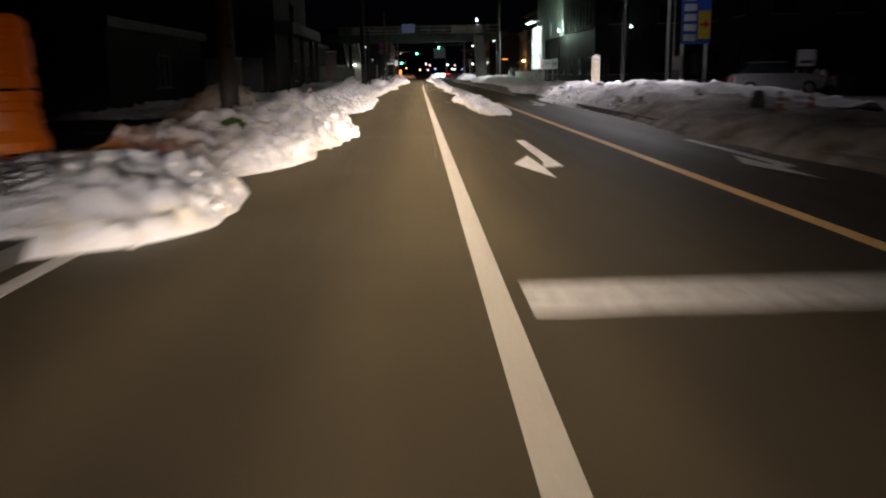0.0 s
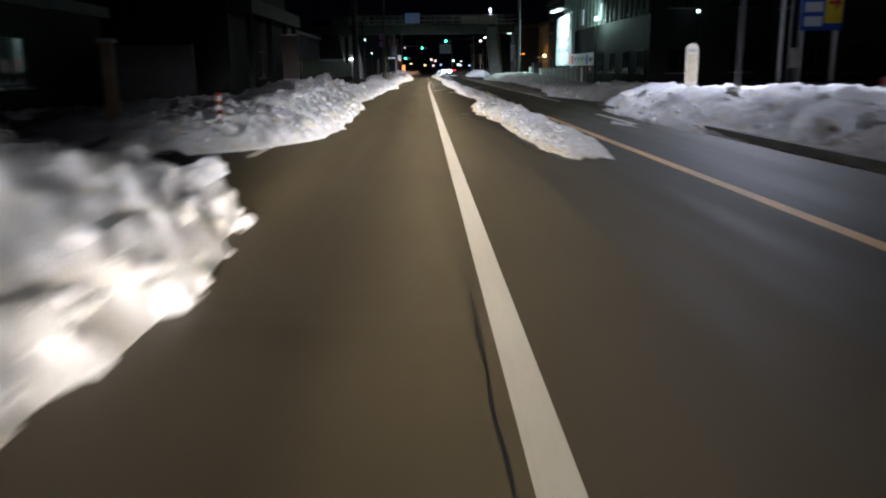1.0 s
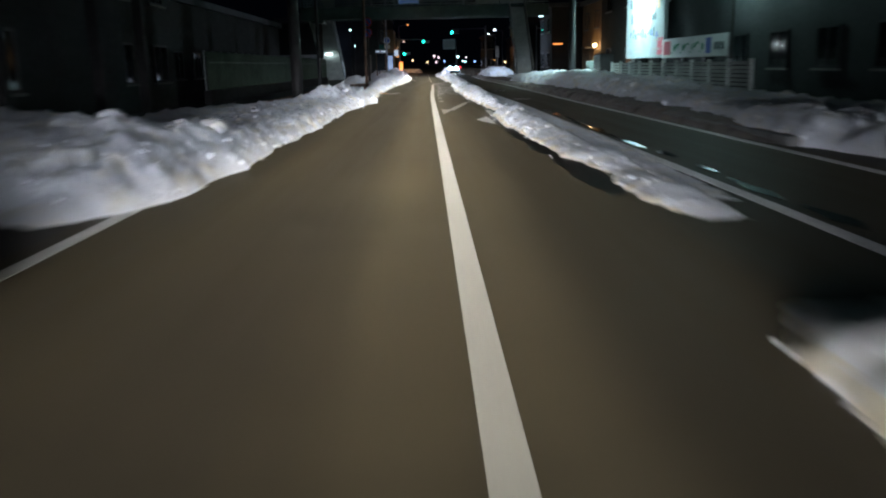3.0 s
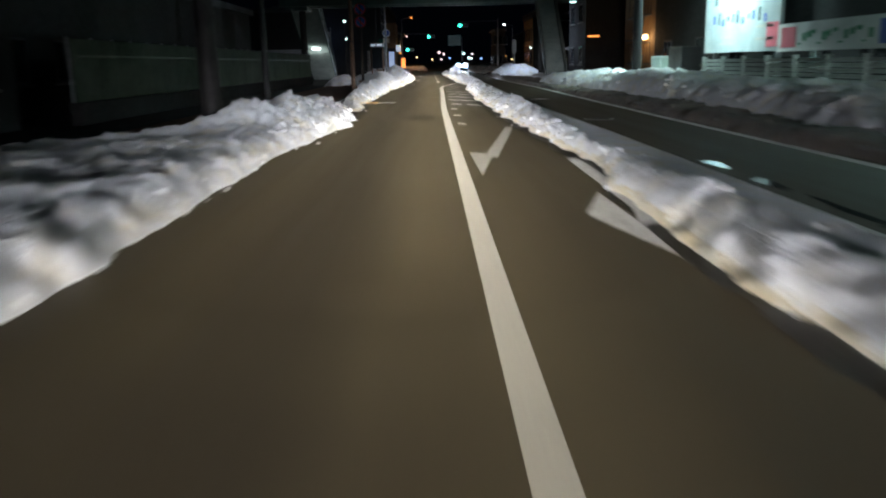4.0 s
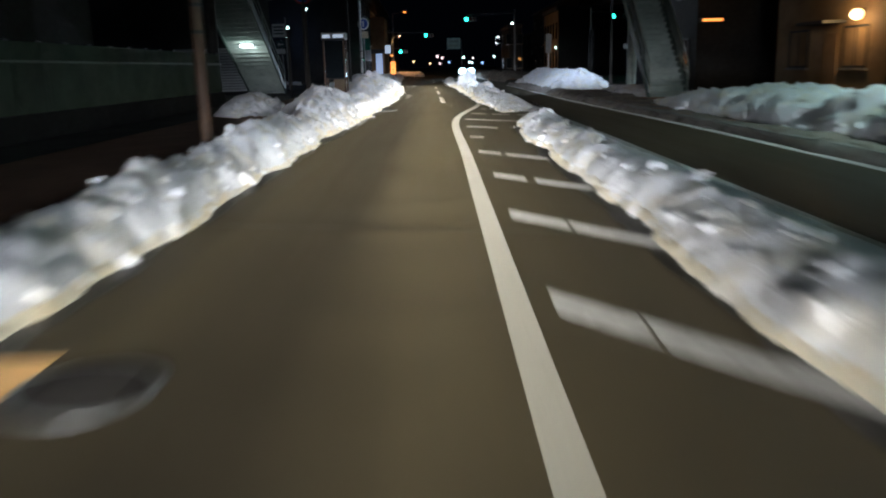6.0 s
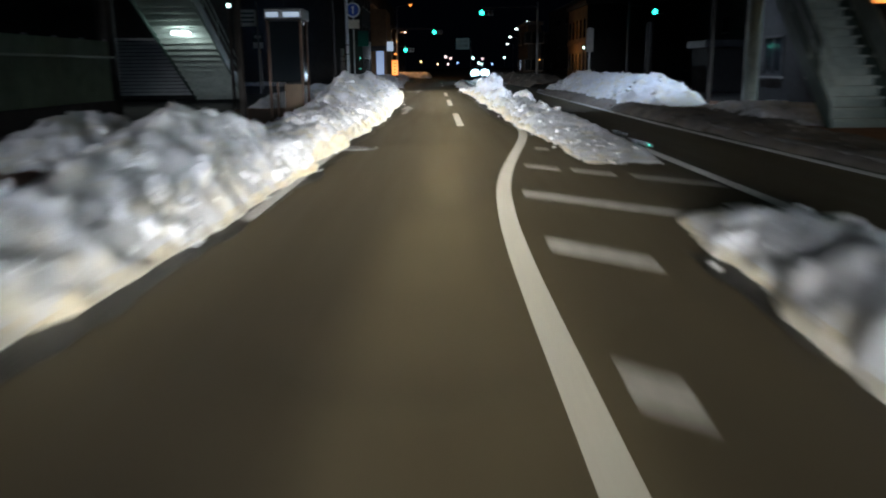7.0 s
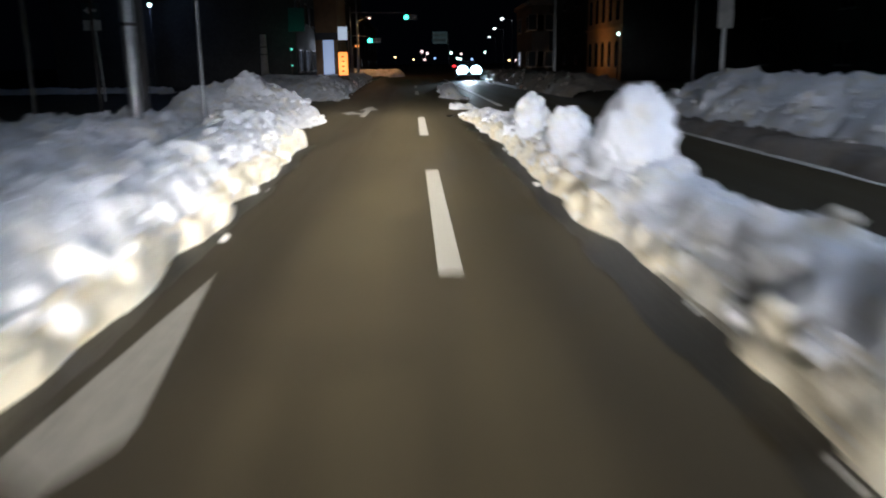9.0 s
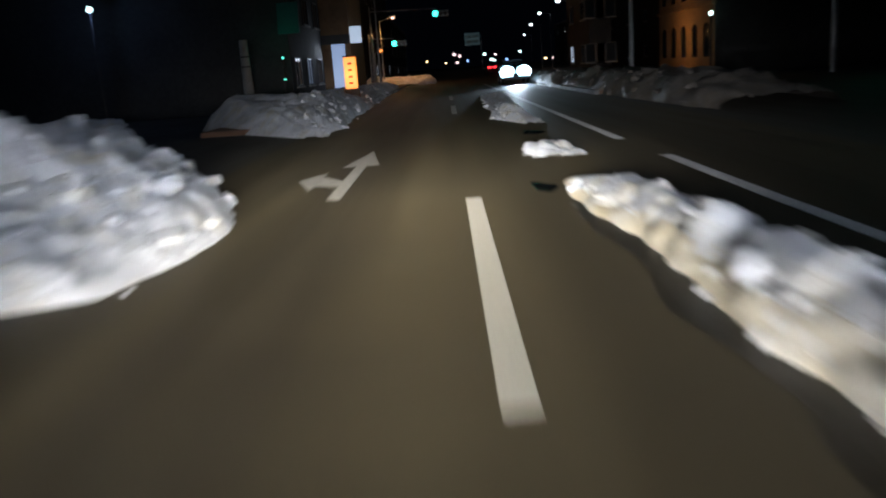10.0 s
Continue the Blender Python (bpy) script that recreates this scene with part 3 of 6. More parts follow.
solid("ahead_arrow", bm, FAINT_PAINT, "broken white straight-on arrow beside the snow wall", "road marking", "structure", "arrows")
ahead_arrow(-0.97, 131.7)

# slanting hatch bars of the closed-off strip
for k in range(1, 14):
    y = float(np.interp(k, (1, 5, 10, 12, 13), (68.4, 79.8, 93.4, 98.3, 100.7)))
    x0 = bend(y) + 0.20
    x1 = 0.80 if k < 4 else (1.75 if k < 9 else (1.05 if k == 9 else (1.5 if k == 10 else 3.2)))
    fall = (1.4 if k < 9 else 1.0) * (x1 - x0)
    bm = bmesh.new()
    cuts = (0.0, 1.0) if k < 4 or k in (9, 10) else ((0.0, 0.36, 0.44, 1.0) if k < 9 else (0.0, 0.20, 0.28, 0.50, 0.60, 1.0))
    for a, b in zip(cuts[::2], cuts[1::2]):
        a, b = a + 0.05 * math.sin(k * 2.1), b + 0.05 * math.sin(k * 1.3)
        a, b = max(0.0, a), min(1.0, b)
        xa, xb, ya, yb = x0 + (x1 - x0) * a, x0 + (x1 - x0) * b, y - fall * a, y - fall * b
        slab(bm, [(xa, ya - 0.21), (xb, yb - 0.20), (xb + 0.03, yb + 0.19), (xa + 0.02, ya + 0.22)], -0.002, 0.004)
    solid("hatch_bar", bm, HATCH_PAINT if k < 9 else FAINT_PAINT, "worn white hatch bar", "road marking", "structure", "hatch bars")

# iron covers in the carriageway
for x, y, r in ((-1.45, 78.7, 0.33), (3.8, 68.7, 0.33), (3.85, 78.8, 0.33), (-1.3, 100.9, 0.35)):
    cover = thing("manhole_cover", (x, y, 0.0), "round iron manhole cover set in the asphalt", "manhole cover", "manhole covers")
    bm = bmesh.new()
    lathe(bm, [(r, -0.01), (r, 0.006), (r - 0.03, 0.008)], 28)
    part("rim", bm, STEEL, cover)
    bm = bmesh.new()
    lathe(bm, [(r - 0.05, 0.0), (r - 0.05, 0.011)], 28)
    for q in range(-2, 3):
        box(bm, -r * 0.5, r * 0.5, q * 0.1 - 0.015, q * 0.1 + 0.015, 0.010, 0.014)
    part("lid", bm, DARK_STEEL, cover)
marking("patch", [(-2.2, 78.4), (-1.75, 78.4), (-1.75, 79.1), (-2.2, 79.1)], YELLOW_PAINT, "faded yellow painted patch")

# ================= ploughed snow =================
snow_bank([(5.8, -2.9, -6.3, 0.06), (6.2, -2.3, -6.4, 0.34), (7.0, -1.85, -6.5, 0.62), (8.2, -1.85, -6.4, 0.62), (9.0, -1.95, -6.0, 0.45), (9.9, -2.2, -5.2, 0.25), (10.6, -2.5, -4.2, 0.06)], 11, SNOW,
          "smooth ploughed snow heap beside an orange barrel", spread=1.6)
snow_bank([(10.4, -2.5, -4.6, 0.1), (11.2, -2.0, -5.0, 0.38), (12.7, -1.66, -5.2, 0.5), (13.9, -1.85, -5.2, 0.56), (15, -1.55, -5.0, 0.66), (16.7, -1.35, -4.4, 0.92), (18, -1.4, -4.0, 0.95), (19.4, -1.5, -3.6, 0.75),
           (20.5, -1.85, -3.2, 0.3), (21.1, -2.1, -3.0, 0.03)], 13, SNOW_EARTHY, "broken ploughed snow heap with earth in it", spread=1.3, lumpy=1.3)
snow_bank([(16.6, -3.6, -5.4, 0.3), (17.6, -3.4, -6.0, 0.8), (18.6, -3.2, -6.2, 1.3), (19.6, -3.2, -6.0, 1.2), (20.6, -3.4, -5.4, 0.6), (21.2, -3.6, -5.0, 0.1)], 17, SNOW_BROWN, "brown mound of snow mixed with earth behind a pole", lumpy=1.2, spread=1.0)
snow_bank([(25.4, -3.7, -5.5, 0.10), (26.2, -2.7, -5.6, 0.36), (28, -1.95, -5.2, 0.56), (30, -1.85, -4.8, 0.8), (33, -1.95, -4.5, 0.98), (36, -1.95, -4.3, 1.1), (40, -2.1, -4.7, 1.15),
           (41.6, -2.15, -4.8, 0.95), (42.6, -2.5, -4.6, 0.15)], 23, SNOW, "ploughed snow ridge with a crusted top", spread=1.3, lumpy=1.3)
snow_bank([(25.6, -4.4, -12, 0.08), (27, -3.7, -12, 0.32), (31, -3.5, -11, 0.42), (36, -3.7, -10, 0.42), (40, -3.9, -9, 0.55), (42.4, -4.4, -8, 0.1)], 25, SNOW_GREY, "wide field of crusted snow behind the ridge", 0.09, 1.1, 1.0, 1.2)
snow_bank([(45.0, -3.3, -8, 0.06), (45.6, -2.7, -8, 0.35), (46.6, -2.35, -7.9, 0.68), (48.5, -2.3, -7.8, 0.76), (50, -2.3, -7.5, 0.66), (52, -2.4, -7, 0.36), (55, -2.2, -7, 0.32), (60, -2.2, -7, 0.34), (63, -2.2, -6.2, 0.3), (64.7, -2.1, -4.6, 0.36), (65.5, -2.05, -4.0, 0.9), (66.3, -1.95, -3.9, 1.22),
           (67.2, -1.85, -3.9, 0.98), (68.3, -1.65, -4.0, 0.62), (69.2, -1.75, -4.6, 0.5), (70.6, -1.92, -4.4, 0.5), (72.2, -2.1, -4.2, 0.5), (73.3, -2.3, -3.6, 0.4), (74.0, -2.6, -3.2, 0.05)], 37, SNOW, "long ploughed snow bank with broken lumps", spread=1.4)
snow_bank([(73.6, -1.92, -2.1, 0.01), (74.6, -2.0, -2.2, 0.05), (75.7, -2.08, -2.45, 0.11), (77, -2.2, -2.7, 0.22), (78.4, -2.2, -3.0, 0.40), (82, -2.07, -3.25, 0.52), (87, -2.02, -3.35, 0.66), (90, -2.0, -3.4, 0.62)], 41, SNOW,
          "narrow ridge of ploughed snow along the kerb")
snow_bank([(72.0, -3.0, -4.0, 0.2), (73.4, -2.85, -4.0, 0.46), (75.5, -2.9, -3.95, 0.42), (77.4, -3.1, -3.8, 0.2), (78.6, -3.4, -3.7, 0.04)], 43, SNOW, "flat remnant of snow on the footway")
snow_bank([(88.0, -2.1, -3.2, 0.3), (91, -2.05, -3.1, 0.42), (93, -1.9, -3.3, 0.58), (94.5, -1.8, -3.6, 0.85), (95.8, -1.7, -4.1, 1.16), (96.8, -1.64, -4.2, 1.06), (97.7, -1.62, -3.8, 0.55), (99.5, -1.6, -3.3, 0.42), (103, -1.5, -3.35, 0.46), (107, -1.35, -3.5, 0.74), (109.5, -1.3, -3.8, 1.2), (111.5, -1.3, -3.8, 1.42), (113, -1.3, -3.4, 1.05),
           (115, -1.35, -2.9, 0.98), (117, -1.35, -2.9, 1.12), (119, -1.4, -3.0, 1.28), (121, -1.45, -3.1, 1.25), (123, -1.42, -3.4, 1.2), (124.2, -1.5, -3.4, 0.8), (125.0, -1.75, -3.2, 0.3), (125.6, -2.2, -3, 0.05)], 53, SNOW,
          "high wall of ploughed snow in rough blocks", spread=1.15)
snow_bank([(96.8, -4.0, -5.2, 0.2), (97.8, -3.9, -6.0, 0.7), (99.2, -4.0, -6.4, 0.8), (100.4, -4.2, -6.2, 0.55), (101.4, -4.5, -5.8, 0.05)], 51, SNOW_GREY, "flat-topped heap of grey snow on the footway", 0.08, 1.0, 1.0, 1.4)
snow_bank([(112.5, -3.3, -6, 0.2), (114, -2.9, -6.2, 0.5), (117, -2.7, -6, 0.56), (121, -2.8, -6, 0.62), (124, -3.0, -6, 0.56), (126, -3.2, -5.6, 0.4), (127.4, -3.4, -5, 0.08)], 55, SNOW_GREY,
          "low grey snow behind the wall of blocks", 0.09, 1.2, 1.0, 1.2)
snow_bank([(127.8, -2.9, -4.6, 0.08), (128.2, -1.95, -5.2, 0.42), (129.2, -1.68, -5.6, 0.75), (130.6, -1.75, -5.8, 1.0), (131.8, -1.95, -5.8, 1.15), (132.8, -2.4, -5.6, 0.8), (133.6, -3.0, -5.2, 0.1)], 57, SNOW,
          "rounded ploughed snow heap at the street corner", 0.07, 1.0, 2.0, 2.0)
snow_bank([(129.3, -2.9, -4.6, 0.4), (130.4, -2.7, -5.1, 1.7), (131.6, -2.8, -5.2, 2.2), (132.8, -3.0, -5.1, 1.6), (133.8, -3.6, -4.8, 0.1)], 58, SNOW_GREY, "grey crusted peak of old snow behind the corner heap", 0.08, 1.1, 2.0, 0.6)
snow_bank([(140.9, -2.4, -2.9, 0.05), (142, -2.35, -3.7, 0.38), (144, -2.4, -5.2, 0.6), (147, -2.5, -7.0, 0.85), (150, -2.5, -7.8, 0.85), (153, -2.6, -7, 0.6), (160, -2.8, -6, 0.6), (176, -3.0, -6, 0.65), (186, -3.2, -6, 0.3)], 59, SNOW_GREY,
          "grey snow bank beyond the side street", 0.16)
snow_bank([(194, -2.0, -6, 0.2), (197, -0.6, -7, 0.7), (201, -0.5, -8, 0.9), (206, -1.5, -8, 0.4)], 61, SNOW_GREY, "snow heap lit amber by a street lamp", 0.25)
# median
snow_bank([(24.0, 2.2, 2.8, 0.04), (25.5, 1.95, 3.0, 0.16), (28, 1.85, 2.98, 0.26), (32, 1.85, 2.95, 0.30), (36, 1.6, 3.0, 0.27), (39, 1.7, 3.0, 0.33), (41.3, 1.8, 2.95, 0.25), (42.2, 2.0, 2.6, 0.04)], 67, SNOW,
          "low ridge of ploughed snow along the middle of the road", 0.09)
snow_bank([(44.6, 2.4, 2.9, 0.03), (46, 2.25, 2.95, 0.14), (47.6, 2.4, 2.9, 0.04), (49, 2.2, 2.95, 0.14), (51, 2.15, 2.9, 0.07), (53, 2.0, 2.9, 0.16), (55, 1.85, 2.8, 0.32), (58, 1.95, 2.7, 0.3), (60.5, 2.12, 2.65, 0.18), (63, 2.05, 2.62, 0.28), (66, 1.95, 2.65, 0.32), (70, 1.8, 2.85, 0.42),
           (75, 1.85, 2.8, 0.38), (78.5, 1.7, 2.85, 0.32), (84, 1.75, 2.75, 0.34), (90, 1.85, 2.8, 0.40), (93, 1.95, 3.0, 0.40), (94.4, 2.2, 2.8, 0.05)], 71, SNOW, "long low ridge of ploughed snow along the middle of the road", 0.09)
ridge = snow_bank([(98.3, 2.2, 3.2, 0.03), (100, 2.0, 3.4, 0.09), (103.5, 2.0, 3.5, 0.16), (105, 1.9, 3.5, 0.3), (108, 1.9, 3.25, 0.38), (111, 1.85, 3.1, 0.46), (113, 1.75, 3.0, 0.46), (115, 1.8, 2.95, 0.56), (116.6, 1.75, 2.95, 0.70), (117.5, 1.72, 2.95, 0.86),
           (118.6, 1.78, 3.0, 0.72), (120.6, 1.8, 3.0, 0.64), (121.8, 1.78, 2.8, 0.72), (122.6, 1.75, 2.75, 0.80), (123.6, 1.78, 2.8, 0.64), (125.2, 1.75, 2.8, 0.6), (126.6, 1.78, 2.5, 0.38), (129, 1.66, 2.35, 0.34), (131, 1.5, 2.3, 0.2), (131.9, 1.6, 2.1, 0.04)], 73, SNOW,
          "ragged ridge of snow blocks along the middle of the road", 0.08, 1.1, 3.0)
snow_bank([(134.2, 1.5, 2.3, 0.04), (135, 1.45, 2.2, 0.15), (136, 1.6, 2.1, 0.04)], 79, SNOW, "small remnant of snow in the middle of the road", 0.05, 2.4, 6.0)
snow_bank([(140.5, 1.9, 2.5, 0.05), (143, 1.5, 2.3, 0.40), (151, 1.6, 2.6, 0.36), (159, 1.8, 2.8, 0.05)], 83, SNOW, "short ridge of snow in the middle of the road", 0.12)
snow_bank([(45.5, 2.75, 3.2, 0.03), (52, 2.65, 3.35, 0.06), (60, 2.5, 3.4, 0.06), (66, 2.5, 3.4, 0.06), (70, 2.6, 3.3, 0.06), (80, 2.6, 3.2, 0.05), (90, 2.6, 3.3, 0.05), (95, 2.7, 3.2, 0.02)], 84, SNOW, "thin skin of grey slush along the centre line", 0.1, 0.5, 0.5)
# far side
snow_bank([(50.4, 5.5, 6.3, 0.05), (54, 5.42, 6.7, 0.22), (60, 5.42, 6.8, 0.24), (66, 5.42, 6.9, 0.26), (75, 5.45, 6.9, 0.26), (85, 5.45, 6.8, 0.22), (95, 5.5, 6.6, 0.16), (100, 5.45, 7.2, 0.2), (106, 5.4, 7.6, 0.26), (110, 5.35, 7.0, 0.28), (112, 5.35, 6.7, 0.26), (126, 5.35, 6.7, 0.26), (132, 5.5, 6.4, 0.05)], 88, SLUSH, "dark muddy slush ridge along the far kerb", 0.09, 0.9, 0.7)
snow_bank([(2.2, 6.2, 10, 0.12), (5, 5.8, 10, 0.40), (9, 5.5, 10, 0.46), (15, 5.2, 10, 0.44), (18, 5.3, 10, 0.42), (21, 5.45, 10, 0.62), (24, 5.7, 9.5, 0.6), (26, 6.0, 9, 0.2)], 89, SNOW_BROWN, "dirty brown snow bank with mud in it", 0.11, 0.6, 2.0, 2.2)
snow_bank([(21, 6.8, 12.5, 0.3), (24, 5.85, 12.5, 0.72), (30, 5.3, 12, 0.85), (34, 5.4, 11, 0.8), (36.5, 5.5, 10.5, 0.7), (38.5, 5.7, 10, 0.8), (39.6, 6.0, 9.5, 0.5), (40.2, 6.6, 9.2, 0.08)], 97, SNOW, "smooth white snow bank beside the footway", 0.08, 0.85, 2.0, 2.0)
snow_bank([(43, 7.0, 9.8, 0.2), (44.2, 6.5, 9.8, 0.75), (46, 6.5, 9.8, 0.7), (49, 6.0, 9.8, 0.45), (50.6, 5.75, 9.8, 0.45), (55, 6.0, 9.8, 0.42), (60, 6.2, 9.8, 0.45), (66, 6.35, 9.8, 0.72), (73, 6.3, 9.8, 0.78), (82, 6.2, 9.6, 0.88), (88, 6.1, 9.4, 0.8),
           (95, 6.2, 9.2, 0.66), (99, 6.5, 8.8, 0.25)], 101, SNOW, "crusted snow bank with dirt along its foot", 0.08, 1.1)
snow_bank([(102.8, 7.0, 9.6, 0.08), (104.5, 6.75, 9.8, 0.34), (107, 6.8, 9.8, 0.4), (109.8, 7.0, 9.6, 0.36), (110.8, 7.4, 9.2, 0.08)], 102, SNOW_GREY, "low dirty snow round the foot of the stairs", 0.08, 1.0, 1.0, 1.6)
snow_bank([(110.4, 6.4, 8.0, 0.1), (111.3, 5.8, 8.2, 0.6), (112.5, 5.6, 8.6, 0.95), (114, 5.7, 9.0, 1.1), (118, 5.75, 9.4, 1.05), (125, 5.9, 9.4, 1.1), (130, 6.0, 9.2, 1.15), (132.6, 6.0, 8.5, 0.3)], 103, SNOW, "high white snow heap along the far kerb", 0.075, 1.2, 2.0, 1.5)
snow_bank([(140.8, 6.2, 9, 0.3), (145, 6, 9.5, 0.75), (150, 5.9, 9.5, 0.82), (165, 5.6, 9, 0.8), (200, 5.6, 9, 0.7)], 107, SLUSH, "dark mound of snow beyond the crossing", 0.18)

# strip of snow along the far edge of the side street
snow_bank([(152.6, -12.5, -30, 0.05), (153.4, -12.3, -30, 0.3), (154.6, -12.3, -30, 0.34), (155.6, -12.6, -30, 0.05)], 109, SNOW, "low strip of snow at the far edge of a side street", 0.15, 0.9)


def snow_block(bank, x, y, z, r, tall, k):
    """A single frozen block perched on a ridge, broken and knobbly all over."""
    bm = bmesh.new()
    bmesh.ops.create_icosphere(bm, subdivisions=4, radius=1.0)
    P = np.array([v.co[:] for v in bm.verts])
    grow = 0.78 + 0.30 * clumps(P[:, 0] * 1.3, P[:, 1] * 1.3, P[:, 2] * 1.6, 40 + k) + 0.16 * clumps(P[:, 0] * 3.1, P[:, 1] * 3.1, P[:, 2] * 3.4, 50 + k)
    lean = (cloud(P[:, 2] * 0.9 + k, P[:, 2] * 0 + k, 60 + k, 2) - 0.5) * 0.5 * r
    for v, p, g, shift in zip(bm.verts, P, grow, lean):
        v.co = (p[0] * g * 1.2 * r + shift, p[1] * g * 1.2 * r, p[2] * g * (r + 0.62 * tall))
    me = bpy.data.meshes.new("snow_block")
    bm.to_mesh(me)
    bm.free()
    me.materials.append(SNOW)
    me.polygons.foreach_set("use_smooth", [True] * len(me.polygons))
    ob = new("snow_block", me)
    ob.parent, ob.location = bank, (x, y, z)


snow_block(ridge, 2.12, 117.6, 0.74, 0.20, 0.30, 0)
snow_block(ridge, 2.25, 117.9, 0.55, 0.30, 0.30, 1)
snow_block(ridge, 2.05, 122.6, 0.50, 0.20, 0.30, 2)
snow_block(ridge, 2.68, 111.7, 0.24, 0.27, 0.22, 3)
snow_block(ridge, 2.15, 113.6, 0.38, 0.20, 0.16, 4)
snow_block(ridge, 2.05, 119.9, 0.52, 0.20, 0.20, 5)

# meltwater lying along the centre line
rnd = random.Random(31)
POOLS = [(3.45 + rnd.uniform(0.0, 0.15), 39.8 + 1.6 * k, rnd.uniform(0.05, 0.11), rnd.uniform(0.35, 0.9)) for k in range(14)]
# first two are placed to fit the green glints in the camera's view
POOLS += [(1.29, 131.6, 0.12, 0.34), (1.9, 138.4, 0.2, 0.4), (3.6, 101.5, 0.12, 0.7), (3.72, 103.6, 0.1, 0.6)]
for k, (x, y, w, length) in enumerate(POOLS):
    bm = bmesh.new()
    slab(bm, [(x + w * math.cos(a) * (1 + 0.3 * math.sin(3 * a + k)), y + length * math.sin(a) * (1 + 0.25 * math.cos(2 * a + k))) for a in (math.tau * q / 28 for q in range(28))], -0.002, 0.0055)
    solid("puddle", bm, PUDDLE, "thin puddle of meltwater on the asphalt", "puddle", "structure", "puddles")

# wet asphalt where the banks melt out into the lane; its dark colour also dims the weakly lit lane edges
def wet_dim_margin(rows, seed):
    """A ragged wet strip: y, x under the snow, x at its edge on the lane."""
    ys, xa, xb = zip(*rows)
    bm = bmesh.new()
    n = int((ys[-1] - ys[0]) / 0.12)
    last = None
    for k in range(n + 1):
        y = ys[0] + (ys[-1] - ys[0]) * k / n
        a, b = float(np.interp(y, ys, xa)), float(np.interp(y, ys, xb))
        wob = 0.11 * noise.noise((y * 0.9, seed, 0.0)) + 0.05 * noise.noise((y * 3.1, seed, 5.0)) + 0.02 * noise.noise((y * 11.0, seed, 9.0))
        pair = [bm.verts.new((a, y, 0.002)), bm.verts.new((b + wob, y, 0.002))]
        if last:
            bm.faces.new((last[0], last[1], pair[1], pair[0]))
        last = pair
    solid("wet_dim_margin", bm, WET_DIM_MARGIN, "wet asphalt along the foot of the snow, darkened for weak light", "road", "structure", "wet margins")


wet_dim_margin([(69, -2.1, -1.72), (74, -2.1, -1.9), (80, -2.4, -2.0), (90, -2.3, -1.85), (97, -1.9, -1.45), (103, -1.8, -1.3), (110, -1.6, -1.12), (118, -1.6, -1.18), (124.5, -1.7, -1.3)], 1.0)
wet_dim_margin([(24, 2.3, 2.0), (28, 2.1, 1.68), (34, 2.0, 1.5), (36.2, 1.8, 1.15), (38, 2.2, 1.75), (41, 2.1, 1.75)], 2.0)
wet_dim_margin([(46, 2.3, 1.95), (56, 2.1, 1.7), (61, 2.4, 1.95), (70, 2.1, 1.68), (78, 2.0, 1.55), (84, 2.0, 1.62), (93, 2.2, 1.8)], 3.0)
wet_dim_margin([(103, 2.2, 1.85), (108, 2.1, 1.6), (114, 2.0, 1.52), (120, 2.0, 1.52), (126, 2.0, 1.5), (130.5, 1.8, 1.4)], 4.0)


def tar_seam(points, width, seed):
    """A wandering line of tar in the asphalt."""
    bm = bmesh.new()
    rows = []
    for (xa, ya), (xb, yb) in zip(points, points[1:]):
        n = max(4, int(math.hypot(xb - xa, yb - ya) / 0.15))
        d = Vector((yb - ya, xa - xb, 0)).normalized()
        for k in range(n + 1):
            f = k / n
            c = Vector((xa + (xb - xa) * f, ya + (yb - ya) * f, 0.0025))
            c += d * 0.025 * noise.noise((c.x * 1.3, c.y * 1.3, seed))
            w = width * (0.7 + 0.6 * noise.noise((c.x * 4.0, c.y * 4.0, seed + 3.0)))
            rows.append((bm.verts.new(c - d * w), bm.verts.new(c + d * w)))
    for p, q in zip(rows, rows[1:]):
        bm.faces.new((p[0], q[0], q[1], p[1]))
    solid("tar_seam", bm, TAR, "thin dark tar-sealed joint in the asphalt", "road", "structure", "tar seams")


tar_seam([(-1.6, 16.8), (0.34, 16.65)], 0.03, 1.0)
tar_seam([(0.26, 12.2), (0.28, 17.4)], 0.012, 2.0)
tar_seam([(0.55, 33.55), (5.4, 32.9)], 0.035, 3.0)
tar_seam([(-2.0, 82.4), (0.4, 81.85), (5.4, 80.6)], 0.035, 4.0)

# ================= builders for the things =================
def building(x0, x1, y0, y1, h, wall, label, storeys=2, road_side="+x", front=True, lit=(), group="buildings", base=0.0, cols=None):
    """A plain block with a parapet roof, and real windows on the side to the street and on the side towards the drive."""
    ob = thing("building", ((x0 + x1) / 2, (y0 + y1) / 2, base), label, "building", group)
    hx, hy = (x1 - x0) / 2, (y1 - y0) / 2
    boxes("wall", [(-hx, hx, -hy, hy, 0, h)], wall, ob)
    boxes("roof", [(-hx - 0.25, hx + 0.25, -hy - 0.25, hy + 0.25, h + 0.003, h + 0.35)], ROOF, ob)
    s = 1 if road_side == "+x" else -1
    pitch = h / storeys
    n = 0
    for f in range(storeys):
        z0, z1 = f * pitch + 0.95, f * pitch + 2.25
        count = max(2, int(2 * hy / 3.0)) if cols is None else cols
        for k in range(count):
            yc = -hy + (k + 0.5) * 2 * hy / count
            pane = SHOP_LIGHT if n in lit else GLASS
            window_on(ob, "x", s * hx, yc, 1.5, z0, z1, s, pane)
            n += 1
        if front:
            count = max(2, int(2 * hx / 3.2))
            for k in range(count):
                xc = -hx + (k + 0.5) * 2 * hx / count
                window_on(ob, "y", -hy, xc, 1.4, z0, z1, -1, GLASS)
    return ob


